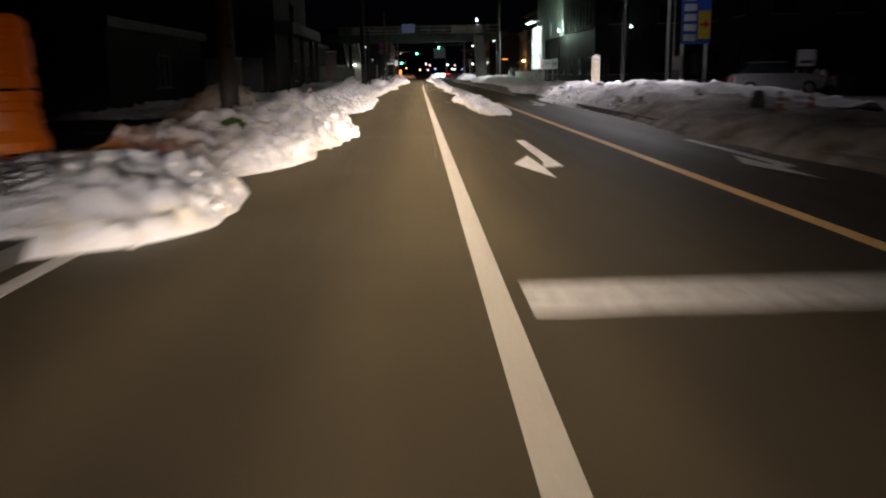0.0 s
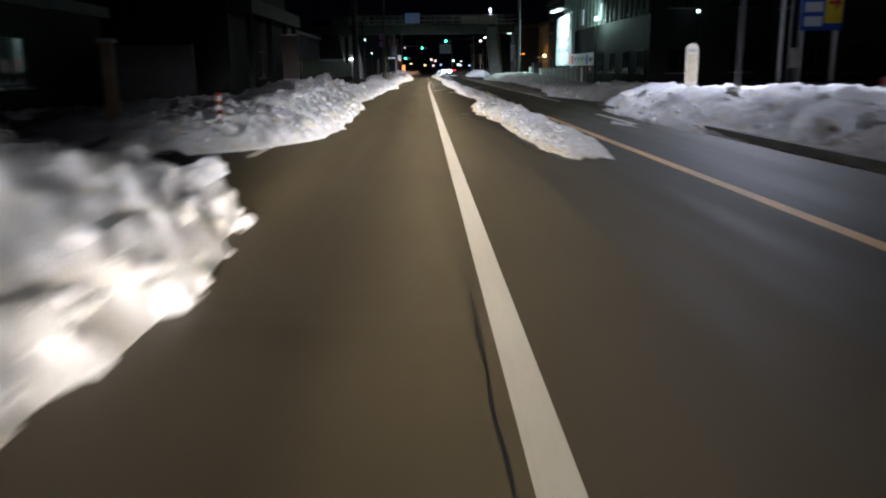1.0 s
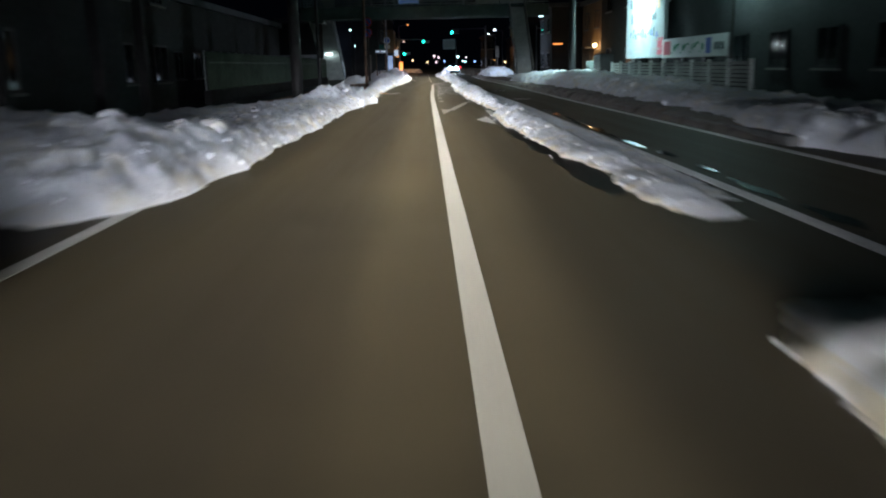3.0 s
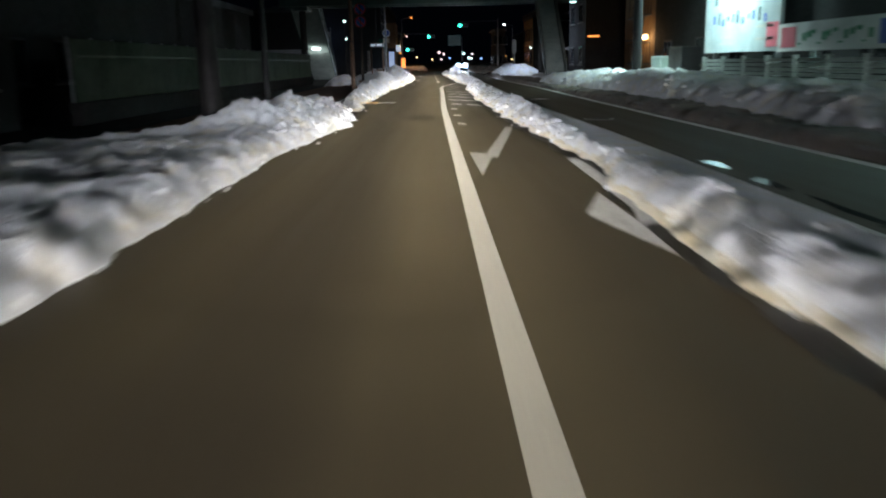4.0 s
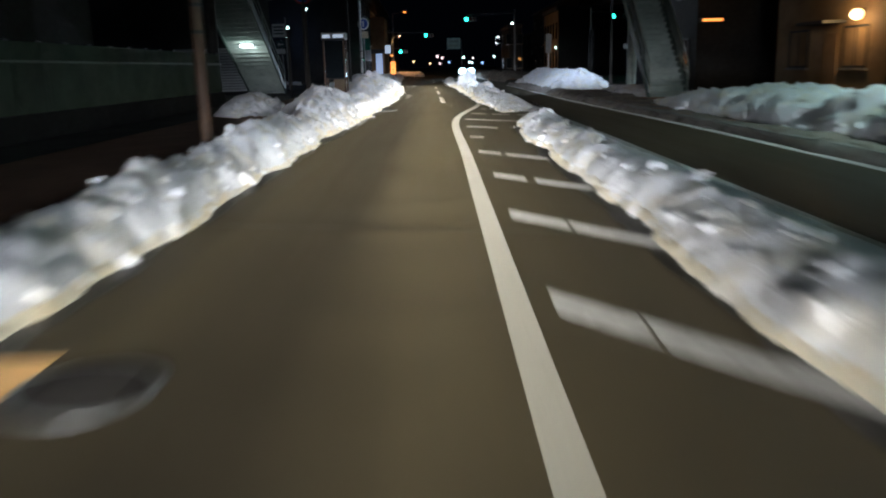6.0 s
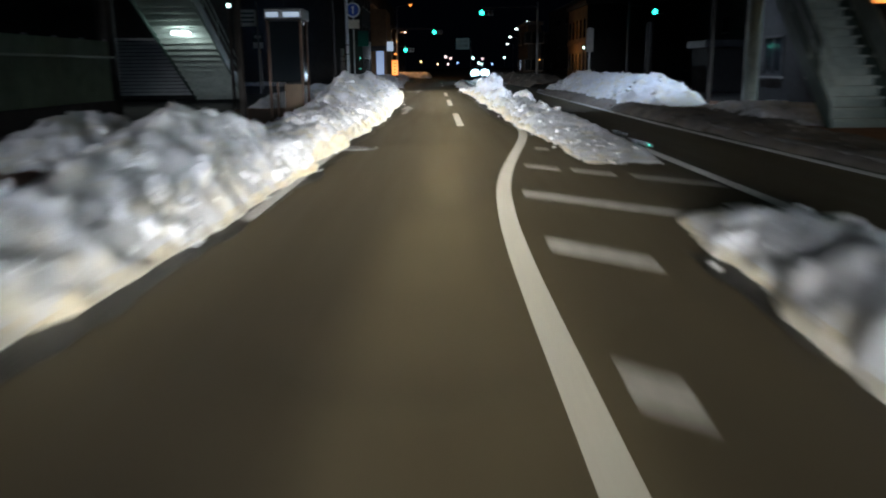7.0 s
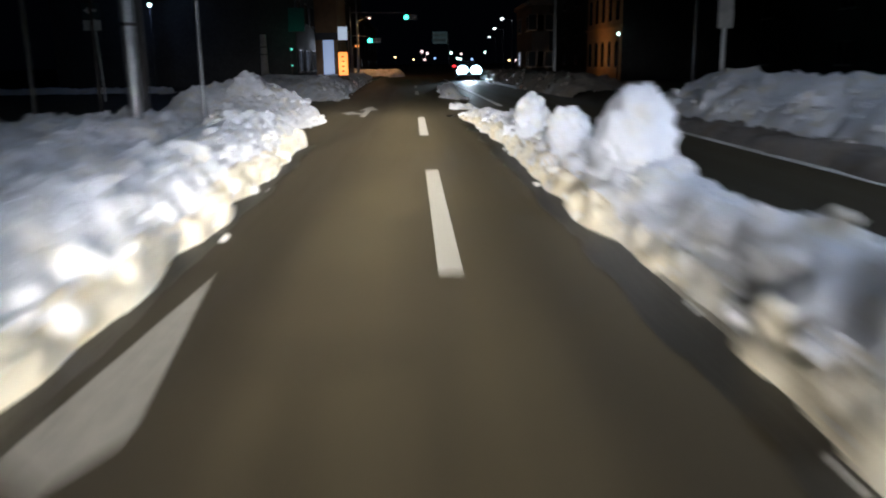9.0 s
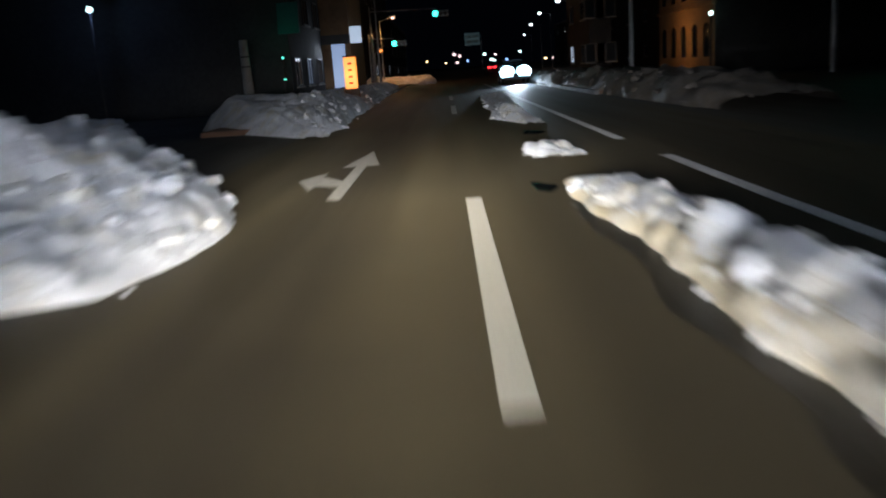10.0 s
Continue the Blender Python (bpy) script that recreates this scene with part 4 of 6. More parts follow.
def window_on(ob, axis, face, along, w, z0, z1, out, pane):
    """A framed window proud of a wall, with its sill."""
    def span(a0, a1, d0, d1, c0, c1):
        lo, hi = sorted((face + out * d0, face + out * d1))
        return (lo, hi, a0, a1, c0, c1) if axis == "x" else (a0, a1, lo, hi, c0, c1)
    t = 0.07
    a0, a1 = along - w / 2, along + w / 2
    frame_ob = boxes("window", [span(a0, a0 + t, -0.02, 0.06, z0, z1), span(a1 - t, a1, -0.02, 0.06, z0, z1), span(a0 + t, a1 - t, -0.02, 0.06, z0, z0 + t),
                                span(a0 + t, a1 - t, -0.02, 0.06, z1 - t, z1), span(along - 0.025, along + 0.025, -0.02, 0.05, z0 + t, z1 - t)], FRAME, ob)
    boxes("pane", [span(a0 + t, a1 - t, -0.01, 0.02, z0 + t, z1 - t)], pane, frame_ob)
    boxes("sill", [span(a0 - 0.08, a1 + 0.08, -0.01, 0.13, z0 - 0.07, z0 - 0.003)], CONCRETE, frame_ob)


def utility_pole(x, y, r, h, label, material=POLE_CONCRETE, arms=True, base=0.0):
    ob = thing("utility_pole", (x, y, base), label, "utility pole", "utility poles")
    bm = bmesh.new()
    rod(bm, (0, 0, -0.1), (0, 0, h), r, r * 0.7, 18)
    part("shaft", bm, material, ob, smooth=False)
    for z in (1.9, 2.3):
        bm = bmesh.new()
        rod(bm, (0, 0, z), (0, 0, z + 0.05), r * 1.04, r * 1.04, 18)
        part("band", bm, DARK_STEEL, ob)
    if arms:
        boxes("crossarm", [(-0.9, 0.9, -0.05, 0.05, h - 0.9, h - 0.8)], STEEL, ob)
        for k in (-0.8, -0.4, 0.4, 0.8):
            bm = bmesh.new()
            rod(bm, (k, 0, h - 0.8), (k, 0, h - 0.62), 0.045, 0.03, 10)
            part("insulator", bm, WHITE_STEEL, ob)
    return ob


def delineator(x, y, label, z=0.1, h=0.8):
    """A flexible post with three white bands and a flared foot."""
    ob = thing("delineator_post", (x, y, z), label, "delineator post", "delineator posts")
    bm = bmesh.new()
    lathe(bm, [(0.13, 0.0), (0.12, 0.03), (0.055, 0.06), (0.048, h - 0.03), (0.035, h), (0.01, h + 0.01)], 16)
    part("post", bm, POST_ORANGE, ob, smooth=True)
    for k in range(3):
        bm = bmesh.new()
        z0 = h - 0.14 - 0.16 * k
        lathe(bm, [(0.053, z0), (0.053, z0 + 0.085)], 16)
        part("band", bm, REFLECTOR, ob, "white reflective band", smooth=False)
    return ob


def round_sign(x, y, z, r, label, face_material, rim_material, plates=(), pole_r=0.04, arrow=None, base=0.1, count=1, pole_material=STEEL):
    """Round plates on a pole, facing the drive."""
    ob = thing("road_sign", (x, y, base), label, "road sign", "road signs")
    bm = bmesh.new()
    rod(bm, (0, 0.06, -0.1), (0, 0.06, z + r + 0.1 - base), pole_r, pole_r, 12)
    part("pole", bm, pole_material, ob)
    for k in range(count):
        zz = z - base - k * (2 * r + 0.06)
        bm = bmesh.new()
        disc(bm, (0, 0, zz), r, 0.02)
        plate = part("plate", bm, rim_material, ob)
        bm = bmesh.new()
        disc(bm, (0, -0.013, zz), r * 0.80, 0.012)
        part("face", bm, face_material, plate)
        if arrow == "up":
            bm = bmesh.new()
            box(bm, -0.04, 0.04, -0.028, -0.02, zz - r * 0.5, zz + 0.1)
            bmesh.ops.create_cone(bm, segments=3, radius1=r * 0.3, radius2=r * 0.3, depth=0.008, cap_ends=True,
                                  matrix=pose(0, -0.024, zz + r * 0.32, 90, 0, 0) @ pose(0, 0, 0, 0, 0, 90))
            part("arrow", bm, BOARD_WHITE, plate)
        elif arrow == "slash":
            bm = bmesh.new()
            box(bm, -r * 0.8, r * 0.8, -0.028, -0.02, -0.05, 0.05)
            bmesh.ops.transform(bm, matrix=pose(0, 0, zz, 0, 45, 0), verts=bm.verts)
            part("slash", bm, RED, plate)
    for zz, w, hh, m in plates:
        boxes("subplate", [(-w / 2, w / 2, -0.01, 0.012, zz - base - hh / 2, zz - base + hh / 2)], m, ob, bevel=0.004)
    return ob


def street_lamp(x, y, z, glow, label, arm=-1.2, pole_material=STEEL, head=0.28, group="street lamps"):
    ob = thing("street_lamp", (x - arm, y, 0.0), label, "street lamp", group)
    bm = bmesh.new()
    rod(bm, (0, 0, 0), (0, 0, z - 0.2), 0.10, 0.06, 12)
    part("pole", bm, pole_material, ob)
    bm = bmesh.new()
    rod(bm, (0, 0, z - 0.25), (arm, 0, z + 0.12), 0.04, 0.035, 10)
    part("arm", bm, pole_material, ob)
    bm = bmesh.new()
    box(bm, arm - 0.32, arm + 0.25, -0.16, 0.16, z + 0.06, z + 0.2, 0.04)
    housing = part("head", bm, pole_material, ob)
    bm = bmesh.new()
    bmesh.ops.create_uvsphere(bm, u_segments=14, v_segments=8, radius=head)
    bmesh.ops.transform(bm, matrix=Matrix.Translation((arm, 0, z)) @ Matrix.Diagonal((1, 0.8, 0.7, 1)), verts=bm.verts)
    part("lens", bm, glow, housing, "glowing lens", smooth=True)
    return ob


def far_light(x, y, z, glow, r, label, name="distant_lamp"):
    """A lamp far off: post, cap and a bright globe."""
    ob = thing(name, (x, y, 0.0), label, "lamp", "distant lamps")
    bm = bmesh.new()
    rod(bm, (0, 0, 0), (0, 0, z - r), 0.06, 0.05, 8)
    part("post", bm, DARK_STEEL, ob)
    bm = bmesh.new()
    bmesh.ops.create_uvsphere(bm, u_segments=12, v_segments=8, radius=r)
    bmesh.ops.transform(bm, matrix=Matrix.Translation((0, 0, z)), verts=bm.verts)
    part("globe", bm, glow, ob, smooth=True)
    return ob


def traffic_light(x, y, z, pole_x, label, glow=GREEN_LIGHT, lit=0, r=0.2):
    """A sideways three-lens signal on an arm from its pole; the lit lens sits at x."""
    ob = thing("traffic_light", (pole_x, y, 0.0), label, "traffic light", "traffic lights")
    dx = x - pole_x
    bm = bmesh.new()
    rod(bm, (0, 0, 0), (0, 0, z + 0.9), 0.13, 0.09, 14)
    part("pole", bm, STEEL, ob)
    bm = bmesh.new()
    rod(bm, (0, 0, z + 0.5), (dx, 0, z + 0.42), 0.06, 0.045, 10)
    part("arm", bm, STEEL, ob)
    step = 0.42
    bm = bmesh.new()
    c = dx + (1 - lit) * step
    box(bm, c - 0.66, c + 0.66, -0.02, 0.16, z - 0.24, z + 0.24, 0.06)
    housing = part("housing", bm, WHITE_STEEL, ob)
    for k in range(3):
        xx = c + (k - 1) * step
        bm = bmesh.new()
        disc(bm, (xx, -0.035, z), r, 0.03, 20)
        part("lens", bm, glow if k == lit else DARK_LENS, housing, "lit green lens" if k == lit else "")
        bm = bmesh.new()
        for q in range(11):
            a0, a1 = math.pi * q / 11, math.pi * (q + 1) / 11
            p = [(xx + (r + 0.02) * math.cos(a), z + (r + 0.02) * math.sin(a)) for a in (a0, a1)]
            vs = [bm.verts.new((px, yy, pz)) for (px, pz), yy in ((p[0], -0.02), (p[1], -0.02), (p[1], -0.26), (p[0], -0.26))]
            bm.faces.new(vs)
        bmesh.ops.solidify(bm, geom=bm.faces[:], thickness=0.01)
        part("visor", bm, BLACK, housing)
    return ob


def car(x, y, turn, label, body_material, lights=False, z=0.0, tail=1.0):
    """A hatchback with glass, wheels, lamps and bumpers; its nose points to -y before the turn."""
    ob = thing("car", (x, y, z), label, "car", "cars", turn=turn)
    bm = bmesh.new()
    side = [(-2.05, 0.35), (-2.1, 0.62), (-1.95, 0.82), (-1.1, 0.95), (1.75, 0.98), (2.0, 0.85), (2.05, 0.4), (1.9, 0.25), (-1.9, 0.25)]
    loops = []
    for xx, k in ((-0.84, 0.97), (-0.78, 1.0), (0.78, 1.0), (0.84, 0.97)):
        loops.append([bm.verts.new((xx, yy * k, zz)) for yy, zz in side])
    n = len(side)
    for a, b in zip(loops, loops[1:]):
        for i in range(n):
            bm.faces.new((a[i], a[(i + 1) % n], b[(i + 1) % n], b[i]))
    bm.faces.new(loops[0])
    bm.faces.new(loops[-1][::-1])
    part("body", bm, body_material, ob)
    cabin = [(-1.05, 0.955), (-0.35, 1.45), (1.2, 1.47), (1.8, 0.985)]
    bm = bmesh.new()
    loops = [[bm.verts.new((xx * (1 - 0.18 * (zz - 0.95) / 0.5), yy, zz)) for yy, zz in cabin] for xx in (-0.76, 0.76)]
    for i in range(4):
        bm.faces.new((loops[0][i], loops[0][(i + 1) % 4], loops[1][(i + 1) % 4], loops[1][i]))
    bm.faces.new(loops[0])
    bm.faces.new(loops[1][::-1])
    part("cabin_glass", bm, GLASS, ob)
    boxes("roof_panel", [(-0.62, 0.62, -0.38, 1.25, 1.455, 1.50)], body_material, ob, bevel=0.02)
    for sx in (-0.80, 0.80):
        for sy in (-1.3, 1.3):
            bm = bmesh.new()
            rod(bm, (sx - 0.1, sy, 0.31), (sx + 0.1, sy, 0.31), 0.31, 0.31, 20)
            wheel = part("wheel", bm, RUBBER, ob)
            bm = bmesh.new()
            rod(bm, (sx - 0.115, sy, 0.31), (sx + 0.115, sy, 0.31), 0.19, 0.19, 14)
            part("rim", bm, STEEL, wheel)
    # glare is put into the shape: oversized headlight balls, tail lights scaled by tail
    for sx in (-0.58, 0.58):
        bm = bmesh.new()
        bmesh.ops.create_uvsphere(bm, u_segments=18, v_segments=10, radius=0.42)
        bmesh.ops.transform(bm, matrix=Matrix.Translation((sx * 0.9, -2.0, 0.74)) @ Matrix.Diagonal((1.1, 0.4, 0.95, 1)), verts=bm.verts)
        part("headlight", bm, HEADLIGHT if lights and tail == 1.0 else BOARD_WHITE, ob, "white headlight ball, oversized for glare" if lights else "", smooth=True)
        boxes("tail_light", [(sx - 0.14 * tail, sx + 0.14 * tail, 2.0, 2.07, 0.74 - 0.08 * tail, 0.74 + 0.08 * tail)], RED_LIGHT if lights else RED, ob)
        boxes("mirror", [(sx * 1.5 - 0.08, sx * 1.5 + 0.08, -0.75, -0.65, 0.98, 1.1)], body_material, ob, bevel=0.02)
    boxes("bumper", [(-0.8, 0.8, -2.16, -2.0, 0.3, 0.5)], body_material, ob, bevel=0.03)
    return ob


def bush(x, y, z, r, seed, label):
    """A clipped evergreen of many small leaf clumps."""
    ob = thing("bush", (x, y, z), label, "bush", "bushes")
    rnd = random.Random(seed)
    bm = bmesh.new()
    for k in range(420):
        d = Vector((rnd.gauss(0, 1), rnd.gauss(0, 1), abs(rnd.gauss(0, 1)))).normalized() * r * rnd.uniform(0.55, 1.05)
        d.z *= 0.75
        s = rnd.uniform(0.03, 0.07)
        q = pose(d.x, d.y, d.z, rnd.uniform(0, 360), rnd.uniform(0, 360), rnd.uniform(0, 360))
        bm.faces.new([bm.verts.new(q @ Vector(c)) for c in ((-s, 0, 0), (0, -s * 0.45, 0), (s, 0, 0), (0, s * 0.45, 0))])
    ob2 = part("foliage", bm, LEAF, ob)
    ob2["kind"] = "stuff"
    bm = bmesh.new()
    for k in range(5):
        rod(bm, (0, 0, -0.2), (rnd.uniform(-0.5, 0.5) * r, rnd.uniform(-0.5, 0.5) * r, r * 0.5), 0.02, 0.008, 6)
    part("stem", bm, BROWN_STEEL, ob)
    return ob


# ================= near side of the street =================
barrel = thing("traffic_barrel", (-4.75, 9.3, 0.35), "tall orange plastic barrel with moulded bands, glowing amber", "traffic barrel")
bm = bmesh.new()
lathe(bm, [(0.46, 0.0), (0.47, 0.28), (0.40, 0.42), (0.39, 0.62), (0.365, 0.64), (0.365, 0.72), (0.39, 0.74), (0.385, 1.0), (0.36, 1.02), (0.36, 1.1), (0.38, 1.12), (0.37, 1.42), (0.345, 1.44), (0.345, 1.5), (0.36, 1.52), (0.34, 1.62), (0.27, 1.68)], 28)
part("shell", bm, GLOWING_PLASTIC, barrel, smooth=False)
for z in (0.15, 0.86):
    for k in range(7):
        bm = bmesh.new()
        a = math.tau * k / 7
        r = 0.475 if z < 0.5 else 0.395
        rod(bm, (r * math.cos(a) - 0.12 * math.sin(a), r * math.sin(a) + 0.12 * math.cos(a), z), (r * math.cos(a) + 0.12 * math.sin(a), r * math.sin(a) - 0.12 * math.cos(a), z), 0.018, 0.018, 6)
        part("grip", bm, BLACK, barrel)
# unseen amber lamp added behind the barrel to tint the snow
lamp("amber_glow", "POINT", (-4.9, 10.6, 1.5), None, 9.0, (1.0, 0.35, 0.06), 0.1)

utility_pole(-4.03, 17.35, 0.19, 9.0, "dark concrete utility pole standing in the snow")
delineator(-3.62, 27.05, "orange delineator post with three white bands, standing in snow", 0.15, 0.78)
utility_pole(-4.5, 67.7, 0.22, 9.5, "dark concrete utility pole behind the snow bank", DARK_STEEL)
utility_pole(-4.3, 72.5, 0.09, 5.0, "slim black steel post behind the snow bank", BLACK, False)
utility_pole(-3.48, 88.2, 0.10, 8.0, "slim rust-brown steel pole beside the footway", BROWN_STEEL, False)
utility_pole(-3.84, 123.5, 0.10, 8.0, "slim grey steel pole rising out of the snow", STEEL, False)
utility_pole(-4.9, 127.2, 0.09, 7.5, "slim dark steel pole beside the footway", DARK_STEEL, False)
utility_pole(-7.9, 157.0, 0.24, 3.0, "short concrete post beyond the side street", CONCRETE, False)

board = thing("bus_stop_sign", (-3.97, 37.4, 0.1), "tall brownish notice board on a post in the snow", "sign")
bm = bmesh.new()
rod(bm, (0, 0.05, -0.1), (0, 0.05, 2.2), 0.045, 0.045, 12)
part("post", bm, STEEL, board)
boxes("panel", [(-0.25, 0.25, -0.03, 0.02, 0.95, 2.22)], BOARD_BROWN, board, bevel=0.015)
boxes("top_rim", [(-0.27, 0.27, -0.035, 0.025, 2.221, 2.26)], STEEL, board)
boxes("bottom_rim", [(-0.27, 0.27, -0.035, 0.025, 0.91, 0.949)], STEEL, board)

building(-22, -10.4, 27.5, 39.5, 3.0, DARK_WALL, "low dark house behind the snow", 1, "+x", front=False, cols=1)
building(-30, -15.0, 8, 19.5, 5.6, DARK_WALL, "dark two-storey house set back from the street", 2, "+x", front=False, cols=0)
bm = bmesh.new()
box(bm, -10.4, -7.6, 39.8, 40.05, 0, 2.2, 0.02)
yard = solid("garden_wall", bm, GREY_WALL, "plain grey block wall beside a dark house", "wall", "structure")
post = thing("gate_post", (-6.62, 30.0, 0.0), "beige gate post with a pale cap", "gate post")
boxes("shaft", [(-0.12, 0.12, -0.12, 0.12, 0, 1.9)], BOOTH_TAN, post, bevel=0.01)
boxes("cap", [(-0.17, 0.17, -0.17, 0.17, 1.903, 2.0)], CONCRETE, post, bevel=0.015)

shop = building(-24, -8.2, 47.5, 61.0, 7.4, DARK_WALL, "dark shop building with a deep canopy", 2, "+x", front=False, cols=1)
boxes("canopy", [(7.9, 8.95, -6.7, 6.65, 3.7, 4.35)], GREY_WALL, shop, "pale metal canopy edge")
for yy in (-6.0, -1.5, 3.0, 6.0):
    boxes("column", [(8.55, 8.8, yy - 0.12, yy + 0.12, 0, 3.697)], DARK_WALL, shop)
building(-26, -9.4, 62.5, 69.5, 8.0, DARK_WALL, "narrow dark building beside a fenced yard", 3, "+x", front=False)

# fenced yard: corrugated panels on a low plinth
fence = thing("yard_fence", (-8.5, 90.0, 0.0), "pale green corrugated metal fence on a dark plinth", "fence")
boxes("plinth", [(-0.15, 0.15, -19.6, 19.0, 0, 0.55)], DARK_WALL, fence, bevel=0.02)
PANEL_W = 1.3
shape = bmesh.new()
ribs = 8
ring = []
for k in range(ribs * 4 + 1):
    yy = -PANEL_W / 2 + PANEL_W * k / (ribs * 4)
    xx = 0.035 if (k // 2) % 2 else -0.02
    ring.append((xx, yy))
lo = [shape.verts.new((x, y, 0.56)) for x, y in ring]
hi = [shape.verts.new((x, y, 2.05)) for x, y in ring]
for a, b, c, d in zip(lo, lo[1:], hi[1:], hi):
    shape.faces.new((a, b, c, d))
bmesh.ops.solidify(shape, geom=shape.faces[:], thickness=0.012)
panel_mesh = finish("panel", shape, FENCE_PANEL)
for k in range(28):
    p = new("panel", panel_mesh)
    p.parent, p.location = fence, (0.05 + 0.01 * ((k * 7) % 3), -18.9 + k * (PANEL_W + 0.07), 0.0)
for k in range(29):
    boxes("post", [(-0.06, 0.0, -19.6 + k * (PANEL_W + 0.07) - 0.03, -19.6 + k * (PANEL_W + 0.07) + 0.03, 0.55, 2.1)], STEEL, fence)
boxes("rail", [(0.10, 0.14, -19.5, 18.9, 1.62, 1.67)], FENCE_PANEL, fence)
building(-30, -11.5, 72, 104, 4.5, DARK_WALL, "long low dark shed behind the fence", 1, "+x", front=False)

# ================= footbridge with stairs at both ends =================
bridge = thing("footbridge", (0.0, 110.1, 0.0), "green steel footbridge with railings over the street", "footbridge")
boxes("deck", [(-10.4, 10.9, -1.1, 1.1, 6.00, 6.15)], CONCRETE, bridge)
for yy in (-1.12, 1.0):
    bm = bmesh.new()
    box(bm, -10.4, 10.9, yy, yy + 0.12, 5.40, 6.30)
    box(bm, -10.4, 10.9, yy - 0.08, yy + 0.2, 5.35, 5.398)
    box(bm, -10.4, 10.9, yy - 0.08, yy + 0.2, 6.302, 6.35)
    part("girder", bm, GREEN_STEEL, bridge)
for yy in (-1.06, 1.06):
    for zz in (7.40, 6.90, 6.50):
        bm = bmesh.new()
        rod(bm, (-10.4, yy, zz), (10.9, yy, zz), 0.035, 0.035, 8)
        part("rail", bm, PALE_STEEL, bridge)
    for k in range(11):
        bm = bmesh.new()
        rod(bm, (-10.4 + 2 * k, yy, 6.35), (-10.4 + 2 * k, yy, 7.45), 0.035, 0.035, 8)
        part("rail_post", bm, PALE_STEEL, bridge)
    bm = bmesh.new()
    for k in range(160):
        xx = -10.3 + 19.8 * k / 159
        box(bm, xx - 0.008, xx + 0.008, yy - 0.008, yy + 0.008, 6.50, 7.40)
    ob = part("railing_infill", bm, PALE_STEEL, bridge)
    ob["kind"] = "stuff"
for x0, x1 in ((4.6, 6.6), (6.7, 8.7), (-8.6, -7.45)):
    boxes("side_panel", [(x0, x1, -1.14, -1.125, 6.40, 7.30)], PALE_STEEL, bridge, "pale weather panel on the railing")
for xx, yy, rr, m in ((-9.0, 0.0, 0.24, DARK_STEEL), (8.6, -0.6, 0.2, PALE_STEEL)):
    bm = bmesh.new()
    rod(bm, (xx, yy, 0), (xx, yy, 5.35), rr, rr, 24)
    part("column", bm, m, bridge, "pale painted round column" if xx > 0 else "dark round column")
    boxes("column_head", [(xx - 0.5, xx + 0.5, -1.0, 1.0, 5.10, 5.347)], GREEN_STEEL, bridge)
sign = thing("guide_sign", (-1.14, 108.88, 6.45), "blue guide sign on the footbridge railing", "sign")
boxes("panel", [(-0.85, 0.85, 0.0, 0.05, 0.1, 1.2)], BLUE_GLOW, sign, "blue face with an added glow", bevel=0.02)
for k, (a, b, zz) in enumerate(((-0.7, -0.3, 0.8), (-0.15, 0.7, 0.8), (-0.7, -0.1, 0.35), (0.05, 0.65, 0.35))):
    boxes("lettering", [(a, b, -0.012, -0.002, zz, zz + 0.22)], BOARD_WHITE, sign)


